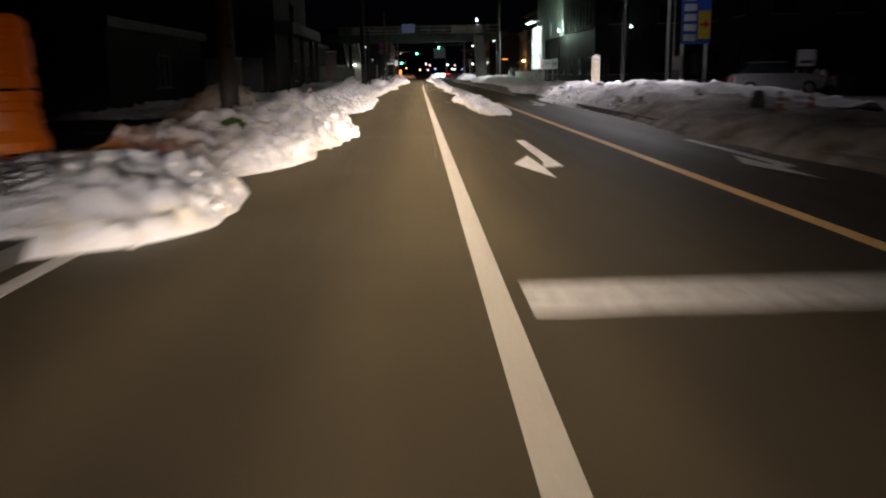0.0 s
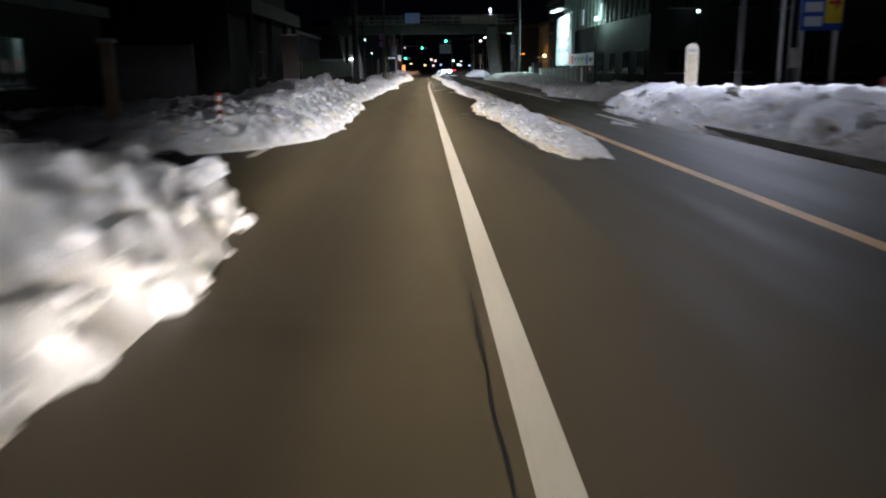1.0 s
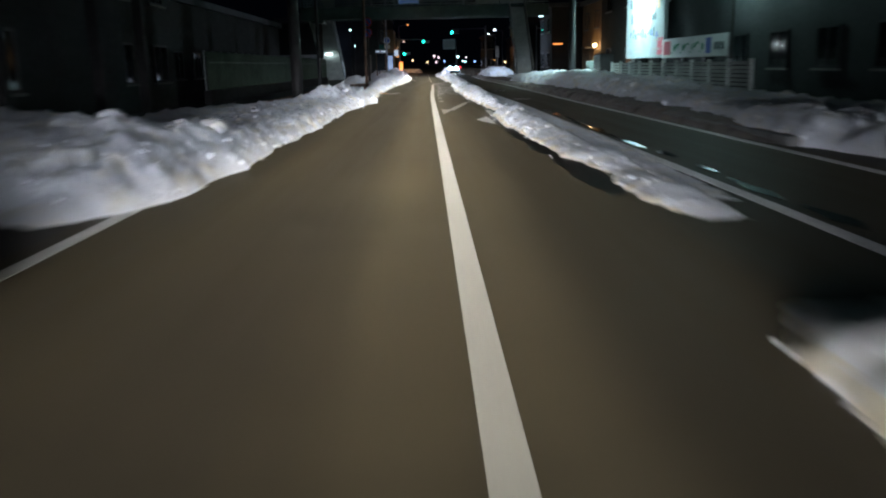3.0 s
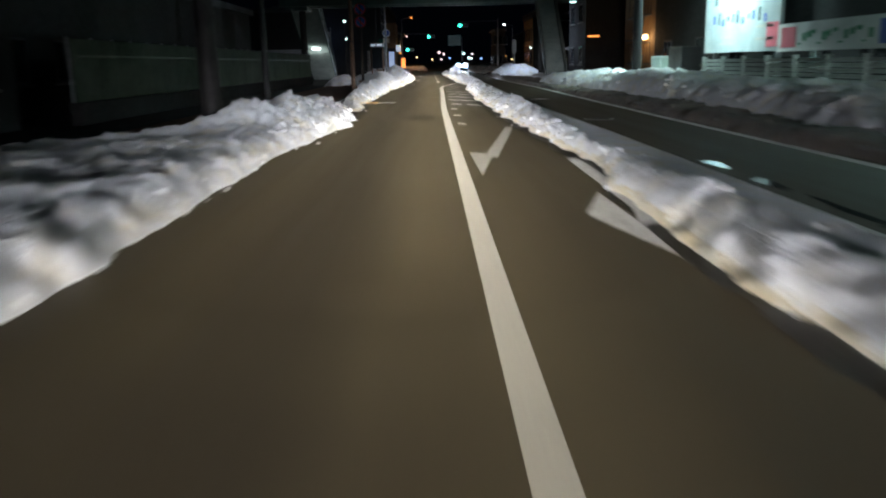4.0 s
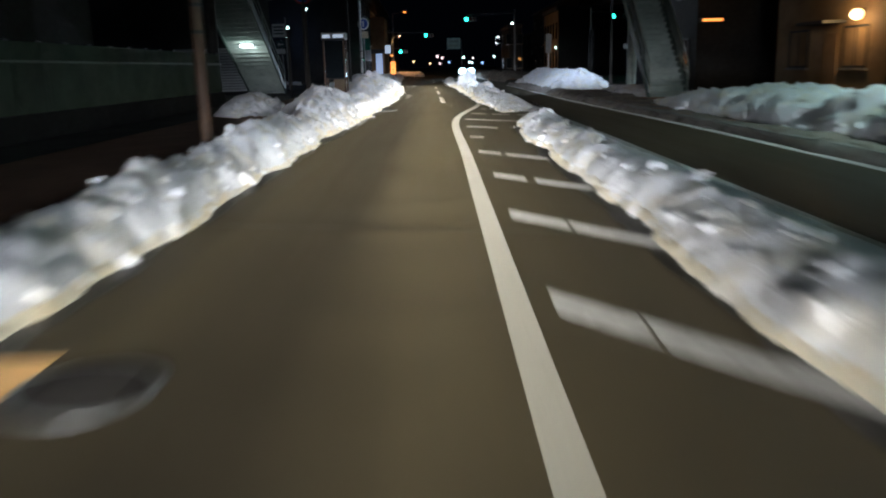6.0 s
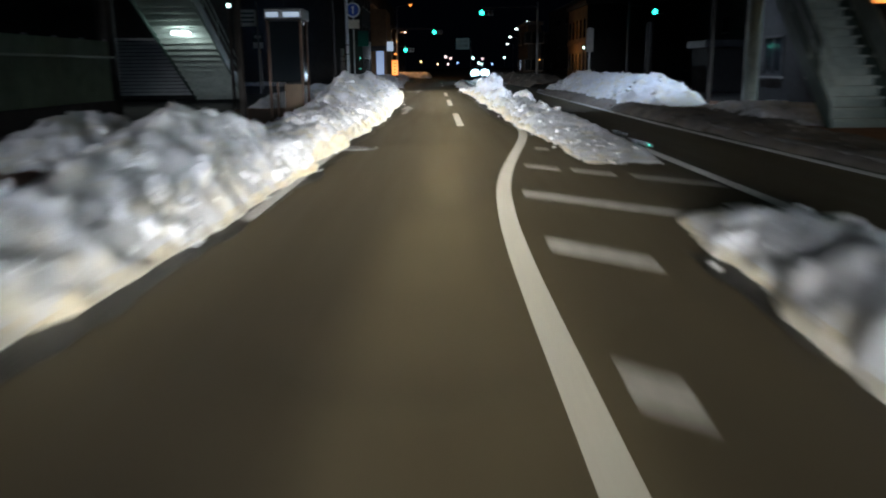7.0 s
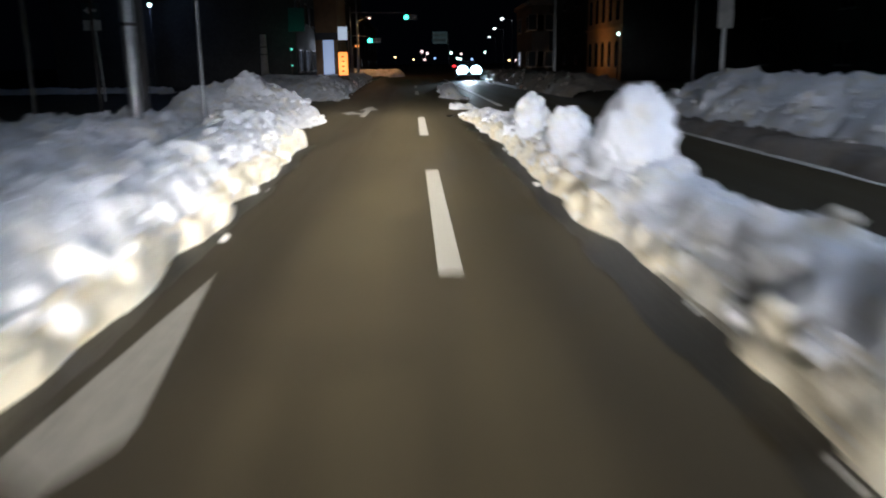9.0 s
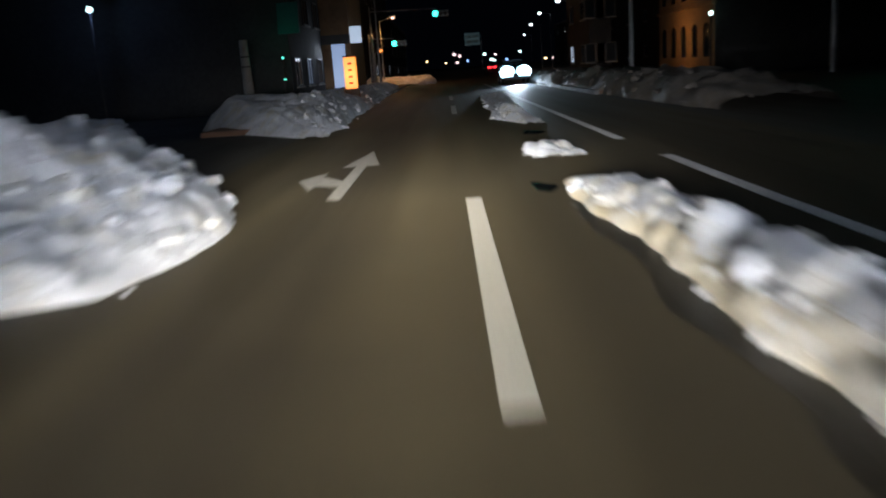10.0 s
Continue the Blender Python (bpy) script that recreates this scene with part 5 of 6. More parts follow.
def stair(x0, x1, y_foot, y_top, label, step_material=PALE_STEEL, sheets=False):
    """A straight flight of open steel treads between two stringers, with handrails."""
    ob = thing("footbridge_stair", ((x0 + x1) / 2, y_foot, 0.1), label, "staircase", "footbridge stairs")
    w, run, top = (x1 - x0) / 2, y_top - y_foot, 5.95
    n = 30
    tread = bmesh.new()
    box(tread, -w + 0.05, w - 0.05, -0.17, 0.17, -0.05, 0.0, 0.006)
    tread_mesh = finish("tread", tread, step_material)
    riser = bmesh.new()
    box(riser, -w + 0.05, w - 0.05, -0.012, 0.012, -0.205, -0.052)
    riser_mesh = finish("riser", riser, step_material)
    for k in range(n):
        for nm, me in (("tread", tread_mesh), ("riser", riser_mesh)):
            t = new(nm, me)
            t.parent, t.location = ob, (0, run * (k + 0.5) / n, top * (k + 1) / n)
    for sx in (-w, w - 0.06):
        bm = bmesh.new()
        vs = [bm.verts.new((xx, yy, zz)) for xx in (sx, sx + 0.06) for yy, zz in ((0, -0.1), (0, 0.38), (run, top + 0.22), (run, top - 0.28))]
        for q in ((0, 1, 2, 3), (7, 6, 5, 4), (0, 4, 5, 1), (1, 5, 6, 2), (2, 6, 7, 3), (3, 7, 4, 0)):
            bm.faces.new([vs[i] for i in q])
        part("stringer", bm, GREEN_STEEL, ob)
        for lift in (1.15, 0.75):
            bm = bmesh.new()
            rod(bm, (sx + 0.03, 0, lift), (sx + 0.03, run, top + lift - 0.05), 0.03, 0.03, 8)
            part("handrail", bm, PALE_STEEL, ob)
        for k in range(7):
            f = k / 6
            bm = bmesh.new()
            rod(bm, (sx + 0.03, run * f, top * f + 0.2), (sx + 0.03, run * f, top * f + 1.15), 0.025, 0.025, 8)
            part("rail_post", bm, PALE_STEEL, ob)
        if sheets:
            bm = bmesh.new()
            vs = [bm.verts.new((xx, yy, zz)) for xx in (sx + 0.022, sx + 0.038) for yy, zz in ((0.1 * run, 0.1 * top + 0.45), (0.1 * run, 0.1 * top + 1.05), (run, top + 1.02), (run, top + 0.3))]
            for q in ((0, 1, 2, 3), (7, 6, 5, 4), (0, 4, 5, 1), (1, 5, 6, 2), (2, 6, 7, 3), (3, 7, 4, 0)):
                bm.faces.new([vs[i] for i in q])
            # left sheet's dark colour stands for its silhouette; the right one is pale
            part("side_sheet", bm, PALE_STEEL if sx > 0 else GREEN_STEEL, ob, "weather sheet on the railing, toned for its light")
    return ob


stair(-10.2, -8.1, 122.0, 111.3, "steel footbridge staircase lit from below, near a closed shutter")
stair(7.45, 8.8, 102.6, 109.0, "steel footbridge staircase rising from the far footway", PALE_STEEL, True)
fitting = thing("stair_lamp", (-9.15, 117.2, 2.62), "bright white lamp under the footbridge stairs", "lamp")
bm = bmesh.new()
box(bm, -0.32, 0.32, -0.12, 0.12, -0.06, 0.06, 0.03)
part("lens", bm, WHITE_LIGHT, fitting)
boxes("bracket", [(-0.03, 0.03, -0.03, 0.03, 0.06, 0.5)], STEEL, fitting)
lamp("stair_light", "POINT", (-9.15, 116.9, 2.45), None, 45.0, (0.85, 0.97, 0.92), 0.1)
garage = building(-20, -10.6, 124.5, 131.5, 6.0, DARK_WALL, "dark building with a slatted roller shutter", 2, "+x", front=False, cols=0)
for k in range(16):
    boxes("shutter_slat", [(0.2, 4.4, -3.56, -3.51, 0.2 + 0.16 * k, 0.33 + 0.16 * k)], WHITE_STEEL, garage)

booth = thing("telephone_booth", (-3.58, 107.6, 0.1), "glazed telephone booth with a lit top and tan lower panel", "telephone booth")
for sx in (-0.42, 0.36):
    for sy in (-0.45, 0.39):
        boxes("corner_post", [(sx, sx + 0.06, sy, sy + 0.06, 0, 2.35)], BROWN_STEEL, booth)
boxes("roof", [(-0.46, 0.46, -0.5, 0.5, 2.355, 2.62)], STEEL, booth, bevel=0.03)
boxes("light_band", [(-0.40, -0.12, -0.513, -0.503, 2.42, 2.53), (0.0, 0.38, -0.513, -0.503, 2.42, 2.53)], SHOP_LIGHT, booth, "dim lit band under the roof")
boxes("lower_panel", [(-0.06, 0.355, -0.43, -0.40, 0.08, 0.85)], BOOTH_TAN, booth, "tan lower panel")
for a, b, c, d in ((-0.355, 0.355, -0.425, -0.415), (-0.40, -0.39, -0.385, 0.385), (0.39, 0.40, -0.385, 0.385)):
    boxes("glass_pane", [(a, b, c, d, 0.9, 2.33)], GLASS, booth)
boxes("telephone", [(-0.2, 0.2, 0.1, 0.36, 1.0, 1.55)], GREEN_INK, booth, bevel=0.02)

round_sign(-4.6, 109.0 - 2.2, 4.95, 0.38, "two red-ringed blue no-parking signs on one pole", BLUE, RED, (), 0.09, "slash", count=2, pole_material=POLE_CONCRETE)
round_sign(-4.0, 128.0, 4.12, 0.36, "round blue arrow sign with a small plate on a slim pole", BLUE, BOARD_WHITE, ((3.45, 0.6, 0.42, CREAM),), 0.04, "up")
notice = thing("notice_board", (-10.3, 133.2, 0.0), "square white notice board on a thin pole", "sign")
bm = bmesh.new()
rod(bm, (0.45, 0.05, 0), (0.45, 0.05, 5.0), 0.06, 0.05, 10)
part("pole", bm, STEEL, notice)
boxes("panel", [(-0.5, 0.42, 0, 0.04, 3.65, 4.55)], BOARD_WHITE, notice, bevel=0.02)
for k in range(3):
    boxes("lettering", [(-0.4, 0.3, -0.01, -0.002, 3.85 + 0.22 * k, 3.95 + 0.22 * k)], INK, notice)
oneway = thing("one_way_sign", (-12.2, 144.0, 0.0), "dark plate with a white arrow pointing to the side street", "road sign")
bm = bmesh.new()
rod(bm, (0.2, 0.05, 0), (0.05, 0.05, 3.9), 0.05, 0.05, 10)
part("pole", bm, STEEL, oneway)
boxes("panel", [(-0.35, 0.35, 0, 0.03, 3.2, 3.8)], INK, oneway, bevel=0.01)
boxes("subplate", [(-0.35, 0.35, 0, 0.03, 2.75, 3.15)], BOARD_WHITE, oneway, bevel=0.01)
bm = bmesh.new()
box(bm, -0.1, 0.24, -0.012, -0.002, 3.46, 3.56)
v = [bm.verts.new(c) for c in ((-0.28, -0.007, 3.51), (-0.08, -0.007, 3.36), (-0.08, -0.007, 3.66))]
bm.faces.new(v)
part("arrow", bm, BOARD_WHITE, oneway)
for nm, x, y, z in (("distant_lamp", -8.53, 134.4, 5.6), ("distant_lamp", -35.4, 139.0, 6.9), ("distant_lamp", -35.2, 139.4, 7.5), ("distant_lamp", -13.8, 156.5, 4.6)):
    far_light(x, y, z, COOL_LIGHT, 0.12, "small cool white lamp on a post", nm)
far_light(-6.2, 112.5, 3.2, COOL_LIGHT, 0.07, "small cool lamp beside the footway")

lamp("side_street_light", "POINT", (-13.8, 155.9, 4.4), None, 40.0, (0.3, 0.48, 1.0), 0.15)
# ---- shops beyond the side street ----
shops = building(-20, -6.3, 158.5, 168.0, 8.5, DARK_WALL, "dark corner shop with a teal awning", 3, "+x", front=False)
bm = bmesh.new()
vs = [bm.verts.new(c) for c in ((6.5, -5.1, 3.2), (7.4, -5.1, 3.2), (7.4, -4.76, 4.5), (6.5, -4.76, 4.5), (6.5, -4.76, 3.2), (7.4, -4.76, 3.2))]
for q in ((0, 1, 2, 3), (0, 4, 5, 1), (0, 3, 4), (1, 5, 2)):
    bm.faces.new([vs[i] for i in q])
part("awning", bm, TEAL, shops, "teal cloth awning")
lamp("awning_glow", "POINT", (-6.6, 157.3, 2.9), None, 4.0, (0.15, 1.0, 0.75), 0.1)
for z in (1.3, 2.2):
    far_light(-6.45, 157.6, z, TEAL_LIGHT, 0.06, "small teal lamp by a shop door")
pale_shop = thing("lit_shopfront", (-5.4, 172.0, 0.0), "pale shopfront lit cool white from inside", "shop")
boxes("wall", [(-3.5, 0.6, -3.5, 4.0, 0, 7.0)], TAN_WALL, pale_shop)
boxes("lit_panel", [(-0.45, 0.3, -3.54, -3.503, 0.4, 3.0)], PALE_BLUE_LIGHT, pale_shop, "pale blue glowing wall panel")
boxes("lit_sign", [(0.62, 1.25, -3.4, -3.3, 3.0, 3.9)], SHOP_LIGHT, pale_shop, "small lit projecting sign")
boxes("fascia", [(-3.5, 0.62, -3.62, -3.56, 3.0, 3.5)], GREY_WALL, pale_shop)
lamp("shop_glow", "AREA", (-5.4, 167.9, 2.6), (-5.2, 164.0, 0.2), 25.0, (0.75, 0.85, 1.0), (1.4, 0.8))
standing = thing("standing_sign", (-3.35, 155.0, 0.72), "tall orange illuminated standing sign on the snow", "sign")
boxes("body", [(-0.24, 0.24, -0.12, 0.12, 0.05, 1.25)], ORANGE_SIGN, standing, bevel=0.03)
boxes("foot", [(-0.3, 0.3, -0.1, 0.1, -0.5, 0.04)], DARK_STEEL, standing)
boxes("cap", [(-0.27, 0.27, -0.1, 0.1, 1.26, 1.31)], DARK_STEEL, standing)
for k in range(4):
    boxes("lettering", [(-0.08, 0.08, -0.128, -0.121, 0.22 + 0.25 * k, 0.30 + 0.25 * k)], RED, standing)
lamp("standing_sign_glow", "POINT", (-3.35, 154.5, 1.3), None, 7.0, (1.0, 0.42, 0.05), 0.15)

# ================= far side of the street =================
for x, y, h in ((8.1, 17.8, 0.42), (8.82, 17.8, 0.42)):
    delineator(x, y, "low orange delineator post with white bands in dirty snow", 0.33, h)
stub = thing("rubber_bollard", (7.6, 17.8, 0.4), "short black rubber bollard with pale bands", "bollard")
bm = bmesh.new()
lathe(bm, [(0.16, 0.0), (0.16, 0.1), (0.12, 0.3), (0.10, 0.36), (0.03, 0.38)], 18)
part("body", bm, RUBBER, stub, smooth=True)
for z in (0.13, 0.22):
    bm = bmesh.new()
    lathe(bm, [(0.158 - (z - 0.1) * 0.2, z), (0.150 - (z - 0.1) * 0.2, z + 0.035)], 18)
    part("band", bm, CREAM, stub)

plate = thing("bus_stop_sign", (8.19, 37.2, 0.3), "round-topped cream bus stop plate on a post in snow", "sign")
bm = bmesh.new()
rod(bm, (0, 0.04, -0.3), (0, 0.04, 1.6), 0.035, 0.035, 12)
part("post", bm, WHITE_STEEL, plate)
bm = bmesh.new()
ring = [(-0.19, 0.42), (0.19, 0.42), (0.19, 1.5)] + [(0.19 * math.cos(math.pi * k / 10), 1.5 + 0.17 * math.sin(math.pi * k / 10)) for k in range(1, 10)] + [(-0.19, 1.5)]
front_ring = [bm.verts.new((x, -0.025, z)) for x, z in ring]
back_ring = [bm.verts.new((x, 0.0, z)) for x, z in ring]
for i in range(len(ring)):
    j = (i + 1) % len(ring)
    bm.faces.new((front_ring[i], front_ring[j], back_ring[j], back_ring[i]))
bm.faces.new(front_ring)
bm.faces.new(back_ring[::-1])
part("plate", bm, PALE_CREAM, plate)
boxes("timetable", [(-0.145, 0.145, -0.034, -0.027, 0.55, 1.35)], CREAM, plate, "yellowed timetable sheet")
boxes("header", [(-0.145, 0.145, -0.034, -0.027, 1.41, 1.5)], GREY_BOARD, plate)
bush(7.9, 34.2, 0.35, 0.5, 5, "small clipped evergreen bush poking out of snow")
bush(-3.1, 13.4, 0.45, 0.22, 6, "small evergreen tuft half buried in snow")
utility_pole(9.1, 35.8, 0.09, 7.4, "black slender pole beside the footway, given a lamp head", BLACK, False)
# unseen lamp head, added for the cool light on the snow here
lens = thing("lamp_head", (9.9, 35.8, 7.3), "cool white street lamp head added on a dark pole", "street lamp")
boxes("housing", [(-0.85, 0.45, -0.14, 0.14, 0.0, 0.12)], DARK_STEEL, lens, bevel=0.03)
boxes("lens", [(-0.3, 0.3, -0.11, 0.11, -0.05, -0.003)], COOL_LIGHT, lens)
lamp("street_light", "SPOT", (9.9, 35.8, 7.2), (9.4, 33.0, 0.0), 5600.0, (0.74, 0.82, 1.0), 0.12, 124.0, 0.9)

roadside = thing("roadside_sign", (14.4, 42.0, 0.0), "tall blue advertising sign with a yellow arrow panel", "sign")
for xx in (-0.62, 0.62):
    bm = bmesh.new()
    rod(bm, (xx, 0.1, 0), (xx, 0.1, 5.4), 0.10, 0.10, 14)
    part("post", bm, WHITE_STEEL, roadside)
boxes("panel", [(-0.75, 0.80, -0.04, 0.02, 2.5, 5.4)], BLUE, roadside, bevel=0.02)
boxes("arrow_panel", [(0.12, 0.76, -0.055, -0.043, 2.75, 4.15)], YELLOW, roadside, "yellow panel with a red arrow")
bm = bmesh.new()
box(bm, 0.22, 0.5, -0.068, -0.058, 3.40, 3.52)
v = [bm.verts.new(c) for c in ((0.46, -0.063, 3.2), (0.70, -0.063, 3.46), (0.46, -0.063, 3.72))]
bm.faces.new(v)
part("arrow", bm, RED, roadside, "red arrow")
for k, z in enumerate((2.65, 3.15, 3.65, 4.15, 4.65)):
    boxes("lettering", [(-0.62, 0.02, -0.055, -0.043, z, z + 0.34)], BOARD_WHITE, roadside)
for xx, hh in ((12.93, 6.4), (13.25, 5.0)):
    p = thing("steel_pole", (xx, 41.8, 0.0), "white painted steel pole beside a sign", "pole", "steel poles")
    bm = bmesh.new()
    rod(bm, (0, 0, 0), (0, 0, hh), 0.09 if xx < 13 else 0.05, 0.08 if xx < 13 else 0.05, 14)
    part("shaft", bm, WHITE_STEEL if xx < 13 else STEEL, p)
    bm = bmesh.new()
    lathe(bm, [(0.14, 0.0), (0.14, 0.03), (0.09, 0.06)], 14)
    part("foot", bm, STEEL, p)
cabinet = thing("meter_box", (13.35, 41.6, 0.0), "small grey meter box on a stand", "meter box")
boxes("box", [(-0.2, 0.2, -0.12, 0.12, 1.2, 1.9)], GREY_BOARD, cabinet, bevel=0.02)
boxes("stand", [(-0.05, 0.05, -0.05, 0.05, 0, 1.197)], STEEL, cabinet)
guard = thing("low_railing", (14.5, 40.2, 0.0), "low dark metal railing in front of a parking lot", "railing")
for z in (0.45, 0.7):
    bm = bmesh.new()
    rod(bm, (-2.6, 0, z), (4.5, 0, z), 0.03, 0.03, 8)
    part("rail", bm, DARK_STEEL, guard)
for k in range(8):
    bm = bmesh.new()
    rod(bm, (-2.6 + k * 1.01, 0, 0), (-2.6 + k * 1.01, 0, 0.72), 0.035, 0.035, 8)
    part("post", bm, DARK_STEEL, guard)
mark = thing("parking_sign", (12.6, 26.0, 0.0), "small white sign plate on a dark post at the parking lot", "sign")
bm = bmesh.new()
rod(bm, (0, 0.03, 0), (0, 0.03, 1.8), 0.03, 0.03, 10)
part("post", bm, DARK_STEEL, mark)
boxes("plate", [(-0.3, 0.3, -0.02, 0.01, 1.28, 1.8)], BOARD_WHITE, mark, bevel=0.01)
boxes("lettering", [(-0.22, 0.22, -0.03, -0.022, 1.36, 1.46)], INK, mark)
car(16.8, 37.6, 80, "silver parked car behind the snow bank", CAR_SILVER)
car(20.6, 36.0, 85, "dark parked car in the lot", CAR_DARK)
bush(13.9, 39.5, 0.1, 0.55, 8, "dark evergreen shrub by the railing")
bush(15.6, 39.4, 0.1, 0.5, 9, "dark evergreen shrub by the railing")
building(19, 34, 46, 57, 6.5, DARK_WALL, "dark two-storey house beside a parking lot", 2, "-x")
building(26, 40, 14, 32, 7.0, DARK_WALL, "dark building behind the parking lot", 2, "-x")

# ---- hall with billboard, banner and slatted fence ----
hall = building(12.7, 30, 58.0, 86.0, 10.5, HALL_WALL, "grey hall with pale upright fins", 3, "-x", lit=(11, 13), cols=8)
for k in range(22):
    boxes("fin", [(-8.83, -8.653, -13.6 + 1.25 * k, -13.5 + 1.25 * k, 4.2, 10.3)], PALE_STEEL, hall)
sheet = thing("billboard", (12.2, 82.2, 0.0), "tall floodlit white billboard with blurred print", "billboard")
boxes("panel", [(0.0, 0.12, -3.1, 4.6, 1.45, 5.6)], BOARD_PRINT, sheet, bevel=0.01)
for yy in (-2.6, 3.7):
    boxes("support", [(0.125, 0.3, yy - 0.08, yy + 0.08, 0, 5.5)], STEEL, sheet)
rnd = random.Random(4)
for k in range(16):
    yy, zz = rnd.uniform(-2.7, 3.9), rnd.uniform(3.2, 5.0)
    boxes("print", [(-0.012, -0.003, yy, yy + rnd.uniform(0.25, 0.5), zz, zz + rnd.uniform(0.25, 0.7))], (INK, PEACH_INK, GREY_BOARD)[k % 3], sheet)
for y0, y1, z in ((1.2, 2.7, 1.75), (1.2, 2.6, 2.0), (-2.6, -1.0, 2.3), (-2.6, -1.0, 1.85)):
    boxes("lettering", [(-0.012, -0.003, y0, y1, z, z + 0.10)], GREY_BOARD, sheet)
for k in range(11):
    yy = -1.9 + 0.52 * k
    boxes("lettering", [(-0.012, -0.003, yy, yy + 0.2 + 0.06 * (k % 3), 2.5 + 0.06 * (k * 5 % 4), 2.78 + 0.09 * (k * 3 % 4))], (BLUE, INK)[k % 2], sheet)
boxes("emblem", [(-0.012, -0.003, -3.0, -2.0, 1.6, 2.45)], PINK_INK, sheet, "faded red emblem")
boxes("lamp_hood", [(-1.0, 0.1, -1.6, 2.9, 6.05, 6.2)], STEEL, sheet)
boxes("lamp_tube", [(-0.9, -0.5, -1.4, 2.7, 5.97, 6.047)], COOL_LIGHT, sheet, "bright floodlight tube")
lamp("billboard_light", "AREA", (10.9, 82.9, 5.9), (11.5, 83.2, 3.9), 1700.0, (0.66, 0.98, 0.95), (4.0, 0.4), spread=140.0)
strip_banner = thing("banner", (12.1, 74.6, 0.0), "long white banner with coloured lettering under the hall windows", "banner")
boxes("cloth", [(0.0, 0.04, -4.5, 4.4, 1.42, 2.32)], BOARD_WHITE, strip_banner)
boxes("emblem", [(-0.012, -0.003, 3.0, 4.1, 1.55, 2.2)], PINK_INK, strip_banner, "faded pink emblem")
for k in range(14):
    yy, zz = 2.7 - 0.33 * k, 1.62 + 0.11 * ((k * 5) % 4)
    boxes("lettering", [(-0.012, -0.003, yy - 0.06 - 0.04 * (k % 3), yy + 0.14, zz, zz + 0.05 + 0.07 * ((k * 3) % 4))], GREEN_INK, strip_banner)
boxes("emblem", [(-0.012, -0.003, -2.6, -2.0, 1.55, 2.2)], BLUE, strip_banner, "blue emblem")
for k in range(3):
    boxes("lettering", [(-0.012, -0.003, -3.3 - 0.4 * k, -3.0 - 0.4 * k, 1.7, 2.0)], INK, strip_banner)
for yy in (-4.4, -1.5, 1.5, 4.3):
    boxes("support", [(0.045, 0.14, yy - 0.05, yy + 0.05, 0, 2.3)], STEEL, strip_banner)
louvre = thing("slatted_fence", (9.6, 70.5, 0.0), "white slatted fence behind the snow bank", "fence")
for k in range(11):
    yy = -9.0 + 1.75 * k
    boxes("post", [(-0.06, 0.06, yy - 0.06, yy + 0.06, 0, 1.30)], WHITE_SLAT, louvre)
slat = bmesh.new()
box(slat, -0.012, 0.012, -0.80, 0.80, -0.045, 0.045)
slat_mesh = finish("slat", slat, WHITE_SLAT)
for k in range(10):
    for z in range(7):
        s = new("slat", slat_mesh)
        s.parent, s.location, s.rotation_euler = louvre, (0, -8.12 + 1.75 * k, 0.42 + 0.125 * z), (0, 0.5, 0)
cabinet = thing("cabinet", (9.75, 81.75, 0.0), "tall dark metal cabinet standing beside the slatted fence", "cabinet")
boxes("body", [(-0.35, 0.35, -0.85, 0.85, 0.0, 1.68)], BLACK, cabinet, bevel=0.02)
boxes("top", [(-0.38, 0.38, -0.88, 0.88, 1.683, 1.72)], DARK_STEEL, cabinet)
for y0 in (-0.8, 0.03):
    boxes("door", [(-0.372, -0.353, y0, y0 + 0.77, 0.12, 1.6)], DARK_STEEL, cabinet)
hoarding = thing("panel_fence", (9.6, 83.6, 0.0), "pale green sheet fence in a light frame behind the snow", "fence")
for k in range(2):
    boxes("sheet", [(-0.015, 0.015, -0.68 + 1.4 * k, 0.66 + 1.4 * k, 0.35, 1.32)], FENCE_SHEET, hoarding)
    boxes("rail", [(-0.028, 0.028, -0.68 + 1.4 * k, 0.66 + 1.4 * k, 1.323, 1.375)], WHITE_SLAT, hoarding)
for k in range(3):
    boxes("post", [(-0.03, 0.03, -0.737 + 1.4 * k, -0.683 + 1.4 * k, 0.0, 1.38)], WHITE_SLAT, hoarding)
lamp("yard_light", "POINT", (11.7, 70.0, 4.6), None, 230.0, (0.6, 1.0, 0.9), 0.15)
far_light(12.2, 70.0, 4.6, COOL_LIGHT, 0.13, "bright wall lamp over the yard", "yard_lamp")
far_light(15.0, 57.0, 4.2, COOL_LIGHT, 0.10, "small lamp beside the hall", "yard_lamp")
utility_pole(8.35, 83.4, 0.20, 9.5, "dark utility pole standing in the snow", BLACK)
annex = building(13.2, 24, 87.5, 98.4, 7.5, DARK_WALL, "plain dark annex without lit windows", 2, "-x", front=False, cols=2)
tavern = building(13.4, 24, 98.8, 106.5, 5.8, BROWN_WALL, "brown-boarded house lit by a warm wall lamp", 2, "-x", front=False, cols=2)
for k in range(26):
    boxes("board", [(-5.335, -5.303, -3.75 + 0.29 * k, -3.49 + 0.29 * k, 0.1, 5.6)], BROWN_WALL, tavern)
boxes("door", [(-5.38, -5.34, -0.9, 0.1, 0.0, 2.05)], TAN_WALL, tavern, "pale wooden door")
boxes("door_hood", [(-6.1, -5.34, -1.3, 0.6, 2.35, 2.45)], ROOF, tavern)
wall_lamp = thing("wall_lamp", (13.15, 100.35, 2.55), "warm glowing lamp on a brown house wall", "lamp")
bm = bmesh.new()
bmesh.ops.create_uvsphere(bm, u_segments=16, v_segments=10, radius=0.17)
